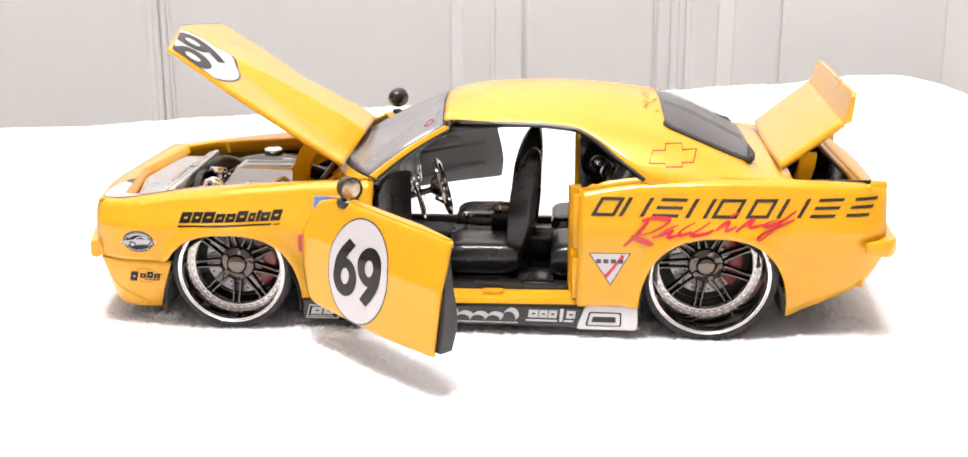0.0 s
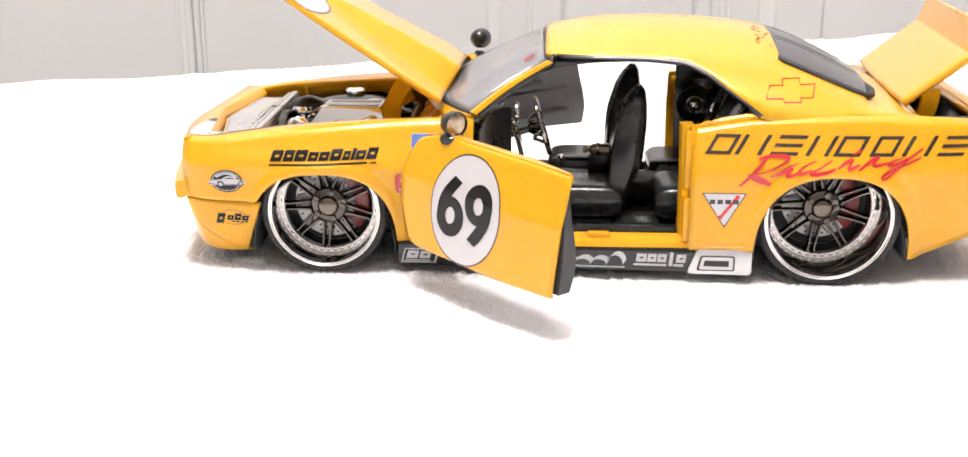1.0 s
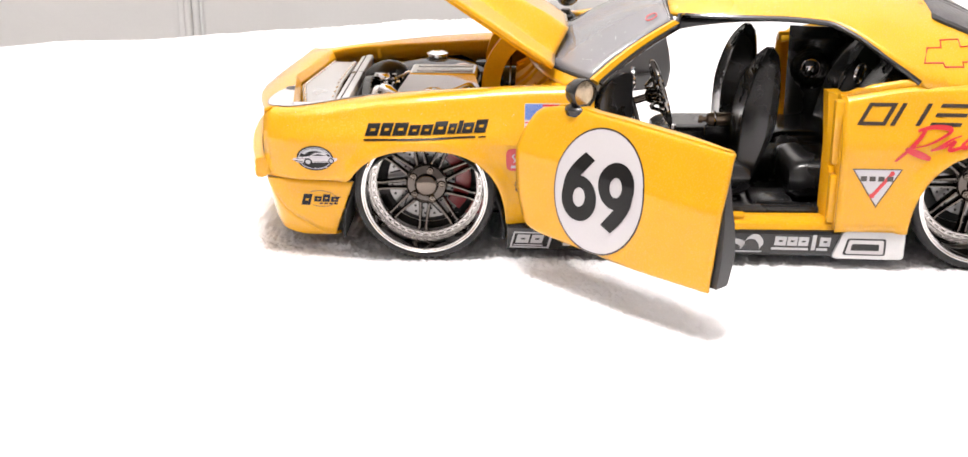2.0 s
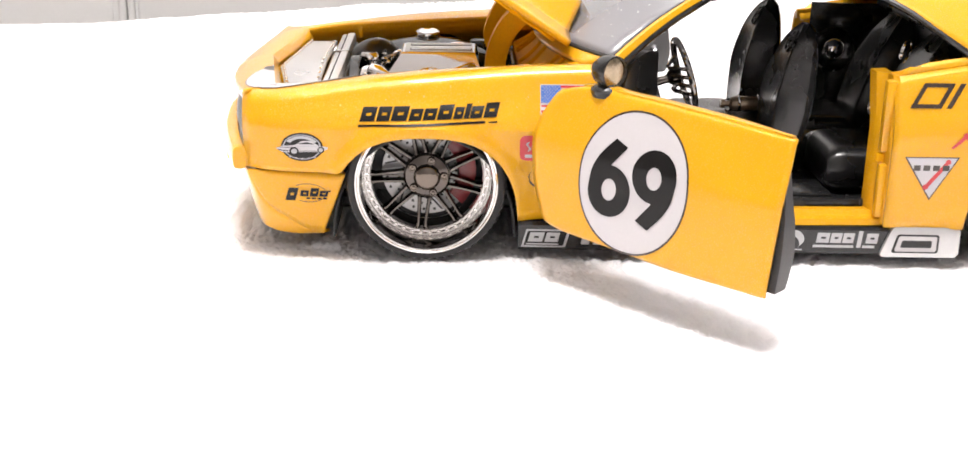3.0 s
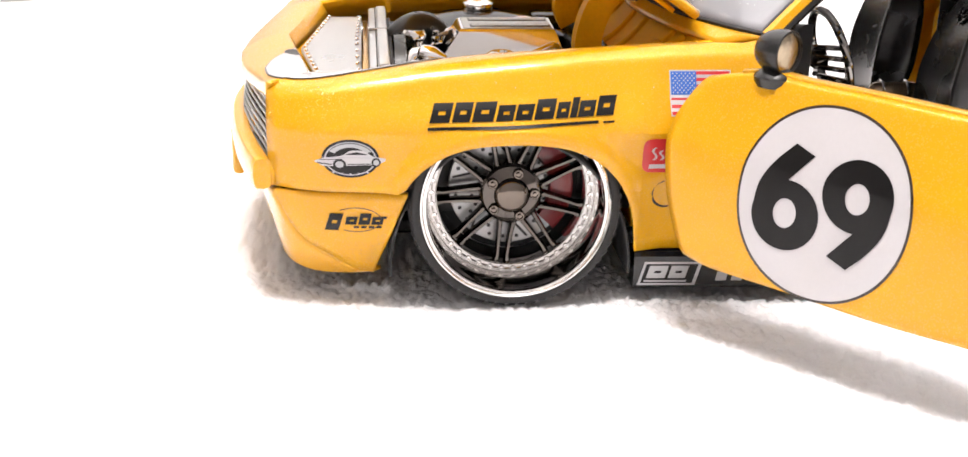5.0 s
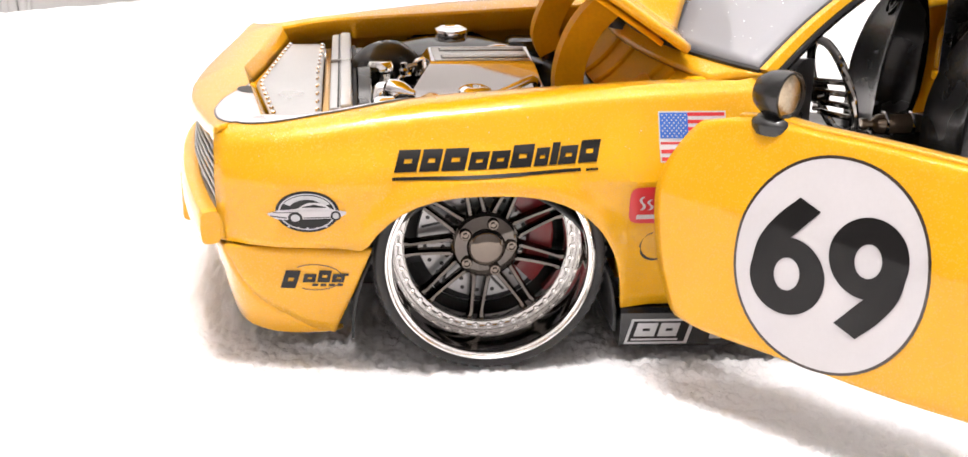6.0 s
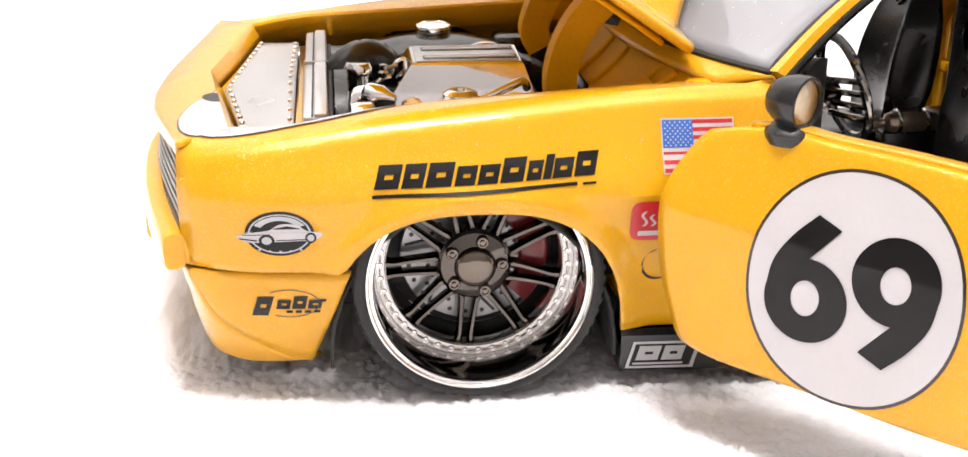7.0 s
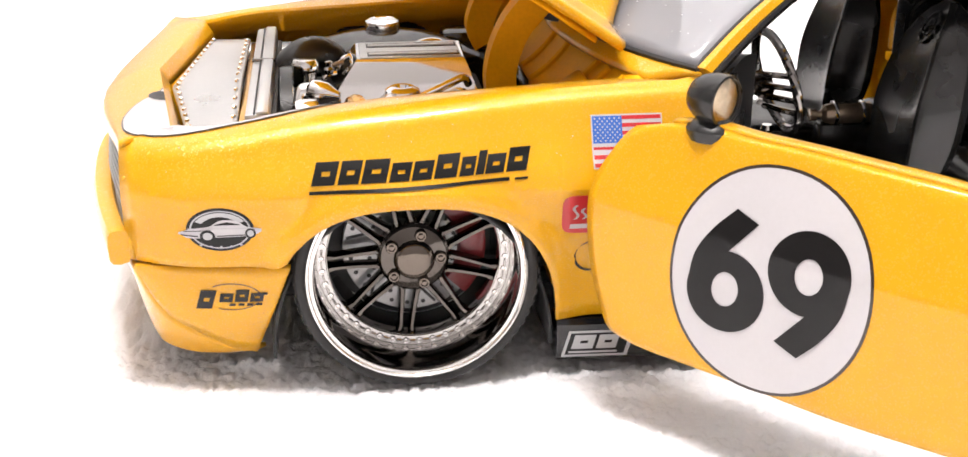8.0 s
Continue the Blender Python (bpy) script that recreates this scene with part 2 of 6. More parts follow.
def lathe(profile, axis_m, n=48, bm=None, closed=False):
    """Turns a profile of (radius, height) about the local z axis, then places it by axis_m (mm)."""
    tmp = bmesh.new()
    rings = []
    for r, h in profile:
        if r < 1e-6:
            rings.append([tmp.verts.new(axis_m @ Vector((0, 0, h)))])
        else:
            rings.append([tmp.verts.new(axis_m @ Vector((r * math.cos(2 * math.pi * k / n), r * math.sin(2 * math.pi * k / n), h))) for k in range(n)])
    pairs = list(zip(rings, rings[1:])) + ([(rings[-1], rings[0])] if closed else [])
    for a, b in pairs:
        for k in range(n):
            k2 = (k + 1) % n
            if len(a) == 1 and len(b) == 1:
                continue
            if len(a) == 1:
                tmp.faces.new((a[0], b[k2], b[k]))
            elif len(b) == 1:
                tmp.faces.new((a[k], a[k2], b[0]))
            else:
                tmp.faces.new((a[k], a[k2], b[k2], b[k]))
    return join(bm, tmp)


def mm_pose(x, y, z, rx=0, ry=0, rz=0):
    return pose(x, y, z, rx, ry, rz)


def tube(points, r, n=10, bm=None, closed=False):
    """A round tube along points (mm); r: radius or a function of 0..1."""
    pts = [Vector(p) for p in points]
    tmp = bmesh.new()
    rings = []
    m = len(pts)
    up = Vector((0.13, 0.31, 0.94))
    for i, p in enumerate(pts):
        a = pts[(i - 1) % m] if closed else pts[max(i - 1, 0)]
        b = pts[(i + 1) % m] if closed else pts[min(i + 1, m - 1)]
        d = (b - a).normalized()
        s = d.cross(up).normalized()
        t = s.cross(d)
        rad = r(i / max(m - 1, 1)) if callable(r) else r
        rings.append([tmp.verts.new(p + rad * (math.cos(2 * math.pi * k / n) * s + math.sin(2 * math.pi * k / n) * t)) for k in range(n)])
    for i in range(m if closed else m - 1):
        a, b = rings[i], rings[(i + 1) % m]
        for k in range(n):
            tmp.faces.new((a[k], a[(k + 1) % n], b[(k + 1) % n], b[k]))
    if not closed:
        tmp.faces.new(rings[0])
        tmp.faces.new(rings[-1])
    return join(bm, tmp)


def arc_points(ctrl, n=24):
    """A smooth curve through control places."""
    c = [Vector(p) for p in ctrl]
    c = [2 * c[0] - c[1]] + c + [2 * c[-1] - c[-2]]
    out = []
    segs = len(c) - 3
    for i in range(n + 1):
        f = i / n * segs
        k = min(int(f), segs - 1)
        t = f - k
        p0, p1, p2, p3 = c[k:k + 4]
        out.append(0.5 * (2 * p1 + (p2 - p0) * t + (2 * p0 - 5 * p1 + 4 * p2 - p3) * t * t + (3 * p1 - p0 - 3 * p2 + p3) * t ** 3))
    return out


def curve(keys):
    """A smooth function through (x, value) keys."""
    xs, ys = np.array([k[0] for k in keys], float), np.array([k[1] for k in keys], float)
    d = np.diff(ys) / np.diff(xs)
    m = np.zeros(len(xs))
    m[0], m[-1] = d[0], d[-1]
    for i in range(1, len(xs) - 1):
        m[i] = 0 if d[i - 1] * d[i] <= 0 else 2 * d[i - 1] * d[i] / (d[i - 1] + d[i])

    def f(x):
        x = min(max(x, xs[0]), xs[-1])
        i = min(int(np.searchsorted(xs, x, side="right")) - 1, len(xs) - 2)
        h = xs[i + 1] - xs[i]
        t = (x - xs[i]) / h
        return float((2 * t ** 3 - 3 * t * t + 1) * ys[i] + (t ** 3 - 2 * t * t + t) * h * m[i] + (3 * t * t - 2 * t ** 3) * ys[i + 1] + (t ** 3 - t * t) * h * m[i + 1])
    return f


def clamp01(t):
    return min(max(t, 0.0), 1.0)


def mixv(a, b, t):
    return a + (b - a) * t

# ---- the setting ----
def plain_part(name, bm, material, label, category, kind="structure"):
    return tagged(part(name, bm, material, None, label), label, category, kind=kind)


room_floor = plain_part("floor", rbox(0, -690, -760, 4400, 3400, 40, 0), FLOOR_MAT, "pale carpeted floor of the room", "floor")
room_ceiling = plain_part("ceiling", rbox(0, -690, 1860, 4400, 3400, 40, 0), ROOM_PAINT, "plain pale ceiling of the room", "ceiling")
wall_back = plain_part("wall_back", rbox(0, -2330, 550, 4400, 40, 2580, 0), BACK_PAINT, "plain pale grey wall behind the table", "wall")
# unseen side walls, added dark to deepen reflections in the paint and decals
wall_west = plain_part("wall_west", rbox(-2180, -650, 550, 40, 3320, 2580, 0), DIM_PAINT, "unseen side wall kept dark for the car's reflections", "wall")
wall_east = plain_part("wall_east", rbox(2180, -650, 550, 40, 3320, 2580, 0), DIM_PAINT, "unseen side wall kept dark for the car's reflections", "wall")

# pale panelled doors behind the table: a backing wall with stiles, recessed panels and mouldings
WALL_Y = 600.0
wall_far = plain_part("wall_far", rbox(0, WALL_Y + 23.5, 550, 4400, 50, 2580, 0), WALL_PAINT, "off-white painted wall with tall panelled doors", "wall")
for x0, x1, depth in ((-1300, -274, 6), (-259, -54, 7), (-48.5, -25, 5), (-2.5, 89.5, 8), (113.5, 135, 6), (144.5, 178.5, 9), (180.5, 294, 4), (301, 1200, 2)):
    part("panel", rbox((x0 + x1) / 2, WALL_Y + 20 - 0.55 * depth, 550, x1 - x0, 40, 2560, 4.0, seg=4), WALL_PAINT, wall_far)
for x0, x1, depth in ((-271, -265.4, 10), (-264.6, -260, 12), (-24, -3.5, 13), (90.5, 100.5, 13), (105.7, 111.4, 9)):
    part("moulding", rbox((x0 + x1) / 2, WALL_Y + 20 - 0.55 * depth, 550, x1 - x0, 40, 2560, 2.4, seg=5), WALL_PAINT, wall_far)


# table under the towel
table = new("table")
tagged(table, "low wooden table under the white towel", "table")
TABLE_EDGE = 0.385


def edge_y(x):
    return 282 + TABLE_EDGE * x


top_bm = loft([[(x, -560, z), (x, edge_y(x) - 22, z)] for x, z in ((-620, -8), (620, -8), (620, -34), (-620, -34), (-620, -8))])
part("tabletop", top_bm, WOOD, table, thick=2)
for lx, ly in ((-560, -520), (560, -520), (-560, 20), (560, 380)):
    part("leg", rbox(lx, ly, -387, 40, 40, 706, 4), WOOD, table)


# terry towel: one sheet of looped pile, finest round the car
def spaced(stops):
    out = [stops[0][0]]
    for (a, _), (b, step) in zip(stops, stops[1:]):
        out += list(np.linspace(a, b, max(2, int(round((b - a) / step)) + 1))[1:])
    return np.array(out)


def towel_heights(x, y, pitch=1.15, seed=5):
    """Height of the pile: rounded, jittered loops over a gently uneven ground."""
    def rnd(i, j, k):
        h = np.sin(i * 127.1 + j * 311.7 + k * 74.7 + seed) * 43758.5453
        return h - np.floor(h)
    ci, cj = np.floor(x / pitch), np.floor(y / pitch)
    best = np.zeros_like(x)
    for di in (-1, 0, 1):
        for dj in (-1, 0, 1):
            i, j = ci + di, cj + dj
            px = (i + 0.15 + 0.7 * rnd(i, j, 1)) * pitch
            py = (j + 0.15 + 0.7 * rnd(i, j, 2)) * pitch
            ang = rnd(i, j, 3) * np.pi
            dx, dy = x - px, y - py
            a = (dx * np.cos(ang) + dy * np.sin(ang)) / (pitch * (0.55 + 0.25 * rnd(i, j, 4)))
            b = (-dx * np.sin(ang) + dy * np.cos(ang)) / (pitch * (0.42 + 0.15 * rnd(i, j, 5)))
            d2 = a * a + b * b
            best = np.maximum(best, np.sqrt(np.clip(1 - d2, 0, 1)) * (0.55 + 0.75 * rnd(i, j, 6)))
    return best


tx = spaced([(-640, 0), (-220, 7), (-122, 1.4), (12, 0.36), (118, 0.5), (230, 1.6), (640, 7)])
ty = spaced([(-580, 0), (-200, 7), (-112, 1.1), (-20, 0.36), (120, 1.6), (330, 2.4)])
TX, TYN = np.meshgrid(tx, ty, indexing="ij")
EDGE = 282 + TABLE_EDGE * TX
TY = np.where(TYN > 120, 120 + (TYN - 120) / 210.0 * (EDGE - 120 + 22), TYN)
broad = 0.7 * np.sin(TX / 31.0 + 1.3) * np.cos(TY / 27.0) + 0.5 * np.sin(TX / 13.0 + TY / 17.0)
pile = 0.72 * towel_heights(TX, TY) + 0.3 * towel_heights(TX + 0.4, TY, 0.62, 11) + 0.35 * towel_heights(TX, TY - 3.0, 3.4, 23)
fade = np.clip((TY + 125) / 20, 0.0, 1.0) * np.clip((145 - np.abs(TX)) / 20, 0, 1)
rim_noise = 1.6 * np.sin(TX / 9.0) * np.sin(TX / 23.0 + 1.0) + 1.2 * np.sin(TX / 4.1)
near_car = np.exp(-((TX / 130) ** 4 + (TY / 60) ** 4))
TZ = -0.45 + pile * (0.5 + 0.35 * fade) + broad * (0.8 - 0.6 * near_car) - 1.5 * np.exp(-(((TX - 56) / 14) ** 2 + ((TY + 30) / 14) ** 2))
swell = np.clip((TY - 100) / np.maximum(EDGE - 100, 1), 0, 1.2)
TZ = TZ + 2.0 * np.sin(np.clip(swell, 0, 1) * np.pi) * (1 + 0.4 * np.sin(TX / 60))
TZ = TZ + (1.2 * np.exp(-((TX - 178) / 40) ** 2) - 0.0060 * np.clip(TX - 188, 0, 70) ** 2) * np.clip(swell, 0, 1) ** 2
over = np.clip(TY + rim_noise - (EDGE - 8), 0, None)
TZ = TZ - over ** 2 / 26.0
nx_, ny_ = TX.shape
co = np.stack([TX, TY, TZ], -1).reshape(-1, 3) * MM
idx = np.arange(nx_ * ny_).reshape(nx_, ny_)
quads = np.stack([idx[:-1, :-1], idx[1:, :-1], idx[1:, 1:], idx[:-1, 1:]], -1).reshape(-1, 4)
me = bpy.data.meshes.new("towel")
me.from_pydata(co.tolist(), [], quads.tolist())
me.materials.append(TERRY)
me.polygons.foreach_set("use_smooth", [True] * len(me.polygons))
towel = tagged(new("towel", me), "thick white terry towel spread over the table", "towel")

# ---- the model car ----
car = new("model_car")
tagged(car, "yellow die-cast model race car with everything open on a towel", "model car")

W = curve([(-92, 32.2), (-88.5, 33.6), (-85, 35.4), (-80, 36.8), (-68, 37.4), (-56, 37.8), (-40, 37.4), (0, 37.6), (25, 38.4), (40, 38.8), (57, 39.2), (75, 38.4), (90, 36.2), (97, 33.0)])
ZC = curve([(-92, 25.0), (-70, 25.2), (-56, 25.8), (-40, 25.2), (25, 25.0), (57, 26.3), (80, 25.4), (97, 25.0)])
ZS = curve([(-92, 29.7), (-88, 30.25), (-83, 30.7), (-78, 31.3), (-73.4, 31.9), (-68, 32.65), (-57, 33.75), (-47, 34.5), (-36, 35.2), (-27, 35.5), (0, 36.0), (25, 34.5), (32, 35.5), (40, 36.6), (60, 37.4), (74, 37.0), (90, 36.2), (97, 35.2)])
LEAN_IN = curve([(-92, 0.30), (-85, 0.40), (-70, 0.48), (-45, 0.50), (-27, 0.48), (25, 0.31), (60, 0.32), (80, 0.28), (97, 0.25)])
TUCK = curve([(-92, 0.10), (-70, 0.04), (-40, 0.13), (-30, 0.13), (25, 0.0), (57, 0.02), (76, 0.12), (97, 0.25)])


FRONT_ARCH, REAR_ARCH = (-56.7, 16.8, 5.5, 18.6), (56.8, 17.3, 5.5, 19.7)


def arch(x, cx, a, z0, b, p):
    d = abs(x - cx) / a
    return z0 + b * (1 - d ** p) ** (1 / p) if d < 1 else None


def front_arch(x):
    return arch(x, *FRONT_ARCH, 2.6)


def rear_arch(x):
    return arch(x, *REAR_ARCH, 2.4)


def lip(x, z):
    """A little flare round each wheel opening."""
    out = 0.0
    for cx, a, z0, b in (FRONT_ARCH, REAR_ARCH):
        d = ((abs(x - cx) / a) ** 2.4 + (max(z - z0, 0) / b) ** 2.4) ** (1 / 2.4) if z > z0 - 6 else abs(x - cx) / a
        e = (d - 1) * 16
        if e > -0.5:
            out = max(out, 0.95 * math.exp(-(max(e, 0) / 2.1) ** 4))
    return out


def side_y(x, z):
    """Half-width of the body side at a height."""
    zc, w = ZC(x), W(x)
    if z >= zc:
        t = z - zc
        y = w - LEAN_IN(x) * t * min(1.0, 0.35 + t / 6)
    else:
        t = zc - z
        y = w - TUCK(x) * t - 0.004 * t * t * (1 if TUCK(x) > 0.02 else 0.3)
    return y + lip(x, z)


def near(x, z, off=0.0):
    """A place on the near body side, off mm proud."""
    return (x, -(side_y(x, z) + off), z)


SHARP, ROUND = (1.4, 0.5, 0.1, 2.4, 0.36), (1.8, 0.6, -0.25, 2.2, 0.3)


def shoulder(x, bend):
    """Start, control and end point (y, z) of the curve from the side over to the top; bend: drop, lean, rise, reach and crest."""
    drop, lean, rise, reach, crest = bend
    zs = ZS(x)
    y1 = side_y(x, zs - drop)
    return (y1, zs - drop), (y1 - lean, zs + rise), (y1 - reach, zs + crest)


def body_section(x, z_low, inner_y, inner_z, flange=2.4, top_n=4, bend=SHARP):
    """One half-section from the lower edge up over the shoulder to the inner edge and its turned-down flange."""
    zc = ZC(x)
    start, ctrl, end = shoulder(x, bend)
    z_hi = start[1]
    stops = [z_low + (z_hi - z_low) * k / 12 for k in range(13)]
    if z_low < zc - 0.3:
        k = min(range(1, 12), key=lambda i: abs(stops[i] - zc))
        stops[k] = zc
    pts = [(side_y(x, z), z) for z in stops]
    for k in range(1, 9):
        t = k / 8
        pts.append(tuple((1 - t) ** 2 * p + 2 * t * (1 - t) * c + t * t * e for p, c, e in zip(start, ctrl, end)))
    for k in range(1, top_n + 1):
        t = k / top_n
        pts.append((mixv(end[0], inner_y, t), mixv(end[1], inner_z, t) + 0.25 * math.sin(math.pi * t)))
    pts.append((inner_y - 0.25, inner_z - 0.35))
    pts.append((inner_y - 0.35, inner_z - flange))
    return pts


def stations(a, b, n, marks=()):
    xs = list(np.linspace(a, b, n))
    for cx, w in marks:
        xs += [cx + s * w * math.sin(math.pi / 2 * k / 14) for k in range(15) for s in (-1, 1)]
    xs = sorted(x for x in set(round(x, 3) for x in xs) if a <= x <= b)
    return xs


def both_sides(name, sections, material, label="", thick=0.8, sharp=40):
    """Near and far copy of a body panel from half-sections [(x, [(y, z)...])]."""
    out = []
    for s in (-1, 1):
        bm = loft([[(x, s * y, z) for y, z in sec] for x, sec in sections])
        out.append(part(name, bm, material, car, label, thick=thick, sharp=sharp))
    return out


# bay rim: half-width and height of the inner edge of the front wings
BAY_Y = curve([(-92, 34.4), (-88.7, 31.7), (-83.4, 27.4), (-80, 28.9), (-76, 29.6), (-72, 28.5), (-66, 27.2), (-58, 26.3), (-45, 26.2), (-33, 26.2), (-29, 28.2), (-25.5, 31.0)])
BAY_Z = curve([(-92, 30.4), (-88.7, 30.75), (-83.4, 31.15), (-75, 32.1), (-66, 33.0), (-45, 34.3), (-27, 35.1)])
secs = []
for x in stations(-88.8, -22.6, 40, [(-56.7, 16.79)]):
    a = front_arch(x)
    low = 17.35 if x < -70.9 else 8.0
    if a is not None:
        low = max(a, 17.35) if x < -66 else max(a, 8.0)
    crest = shoulder(x, ROUND)[2]
    inner = min(BAY_Y(x), crest[0] - 0.25)
    secs.append((x, body_section(x, low, inner, BAY_Z(x) if inner == BAY_Y(x) else crest[1], flange=3.4, bend=ROUND)))
both_sides("front_wing", secs, YELLOW, sharp=22)

# rear quarter with the deck edge
DECK_Y = curve([(25, 33.5), (60, 33.2), (67, 32.2), (73, 31.6), (90, 31.0), (97, 29.0)])
DECK_Z = curve([(25, 35.1), (32, 36.1), (40, 37.2), (60, 38.2), (67, 38.2), (74, 37.4), (90, 36.4), (97, 35.4)])
secs = []
for x in stations(25.6, 96.3, 46, [(56.8, 17.29)]):
    a = rear_arch(x)
    low = 8.0 if x < 45 else (5.6 + 6.5 * clamp01((x - 75) / 16.5) + 7.2 * clamp01((x - 91) / 5.3) ** 1.4)
    if a is not None:
        low = max(a, low) if x < 60 else a
    secs.append((x, body_section(x, low, DECK_Y(x), DECK_Z(x), flange=2.0)))
both_sides("rear_quarter", secs, YELLOW)


# tail panel and trunk rim
def tail_x(y, z):
    return 96.6 - 0.0016 * y * y - 0.10 * abs(z - 26) - 2.2 * clamp01((abs(y) - 27) / 7) ** 2


part("tail_panel", sheet(lambda u, v: (tail_x(-33 + 66 * u, 12 + 23.2 * v), -33 + 66 * u, 12 + 23.2 * v), 28, 10), YELLOW, car, thick=0.8)
part("deck_rail", sheet(lambda u, v: (mixv(91.0, tail_x(-33 + 66 * u, 35.2), v) + 0.4 * math.sin(v * math.pi), -33 + 66 * u,
                                     35.2 + 0.9 * math.sin(min(v * 1.2, 1) * math.pi) + 0.5 * (1 - v)), 24, 6), YELLOW, car, thick=1.0)
part("deck_rail_flange", sheet(lambda u, v: (91.0 - 0.6 * v, -32 + 64 * u, 35.7 - 1.6 * v), 12, 2), YELLOW, car, thick=0.5)
part("deck_strip", sheet(lambda u, v: (mixv(66.0, 74.6, v), -33 + 66 * u, 37.7 + 1.9 * (1 - (2 * u - 1) ** 2) - 0.3 * v), 24, 3), YELLOW, car, thick=0.8)
part("trunk_well", loft([[(68, -31, 36), (68, 31, 36)], [(69, -30, 16), (69, 30, 16)], [(92, -28, 15), (92, 28, 15)], [(93, -31, 35.5), (93, 31, 35.5)]]), BLACK, car, thick=0.5)
for s in (-1, 1):
    part("trunk_side", sheet(lambda u, v: (68 + 24.5 * u, s * mixv(31.0, 28.5, v), mixv(37.2, 15, v)), 6, 3), BLACK, car, thick=0.4)
    part("tail_lamp", rbox(95.6, s * 21, 29.5, 2.6, 16, 4.6, 0.8), LAMP_RED, car, "red rear lamp lens")


# rear bumper wraps round the corners
def bumper_path(x_mid, x_end, y_end, wrap):
    pts = [(x_end - wrap, -y_end - 0.2), (x_end - wrap * 0.35, -y_end), (x_end, -y_end + 2.8)]
    mids = [(mixv(x_end, x_mid, math.sin(math.pi * k / 12)), mixv(-y_end + 6, y_end - 6, k / 12)) for k in range(13)]
    return pts + mids + [(x, -y) for x, y in reversed(pts)]


def swept_bar(path, zc_fn, h, depth, n=12, end_size=0.55):
    pts = arc_points([(x, y, 0) for x, y in path], 60)
    secs_ = []
    for i, p in enumerate(pts):
        d = (pts[min(i + 1, len(pts) - 1)] - pts[max(i - 1, 0)]).normalized()
        nrm = Vector((d.y, -d.x, 0))
        end = min(i, len(pts) - 1 - i)
        k_end = end_size + (1 - end_size) * clamp01(end / 4)
        zc = zc_fn(p)
        ring = []
        for k in range(n):
            a = 2 * math.pi * k / n
            ca, sa = math.cos(a), math.sin(a)
            ring.append(p + nrm * (depth / 2 * k_end * math.copysign(abs(ca) ** 0.55, ca)) + Vector((0, 0, zc + h / 2 * k_end * math.copysign(abs(sa) ** 0.55, sa))))
        secs_.append(ring)
    return loft(secs_, close=True, cap=True)


part("rear_bumper", swept_bar(bumper_path(99.0, 97.2, 36.4, 6.0), lambda p: 22.6, 4.4, 3.4), YELLOW, car, "body-coloured rear bumper bar")


# ---- nose, grille, front bumper and valance ----
NOSE_PLAN = curve([(0, -94.6), (6, -94.1), (12, -93.1), (20, -91.3), (27, -89.6), (31, -88.7), (34, -87.6)])


def nose_x(y):
    return NOSE_PLAN(abs(y))


def bay_front_x(y):
    return -87.4 + 0.145 * abs(y)


def nose_z(y):
    return 28.4 + 2.7 * (abs(y) / 33) ** 1.4


def nose_fn(u, v):
    y = -31.7 + 63.4 * u
    yb = max(min(y, 28.0), -28.0) * 0.98
    xb, zb = bay_front_x(yb), 30.9 + 0.25 * clamp01((abs(yb) - 10) / 13)
    xn, zn = nose_x(y), nose_z(y)
    if v < 0.12:
        t = v / 0.12
        return (xb + 1.3 * (1 - t), yb * (0.97 + 0.03 * t), zb - 2.2 * (1 - t))
    if v < 0.7:
        t = (v - 0.12) / 0.58
        return (mixv(xb, xn, t), mixv(yb, y, t), mixv(zb, zn, t ** 1.3) + 0.5 * math.sin(math.pi * t) * clamp01((31.7 - abs(y)) / 6))
    t = (v - 0.7) / 0.3
    a = t * math.pi / 2
    return (xn - 0.5 * math.sin(2 * a) + 1.3 * (1 - math.cos(a)) + 0.6 * t * clamp01((abs(y) - 29) / 4), y * (1 - 0.07 * t), zn - 3.2 * math.sin(a))


part("nose_panel", sheet(nose_fn, 48, 24), YELLOW, car, thick=0.6, sharp=50)
for s in (-1, 1):
    part("nose_cheek", sheet(lambda u, v: (mixv(-88.5, nose_x(28.0) + 0.9, u), s * mixv(33.2, 28.0, u), mixv(mixv(27.4, 27.0, u), 17.6, v)), 5, 6), YELLOW, car, thick=0.6)
part("grille_back", sheet(lambda u, v: (nose_x(-30 + 60 * u) + 1.8, -30 + 60 * u, mixv(27.6, 15.5, v)), 16, 3), BLACK, car, thick=0.5)
for k in range(9):
    z = 19.2 + 1.0 * k
    part("grille_bar", tube([(nose_x(y) + 0.9 - 0.12 * (28 - z), y, z) for y in np.linspace(-29.5, 29.5, 21)], 0.22, 6), SILVER, car)
for s in (-1, 1):
    part("headlamp_cover", rbox(-88.6, s * 25.0, 22.4, 1.6, 6.0, 8.0, 0.6, m=pose(0, 0, 0, 0, 0, -8 * s)), D_GREY, car, "grey headlamp cover with fine ribs")


def bumper_x(y):
    return -95.0 + 0.03 * abs(y) + 0.0040 * y * y


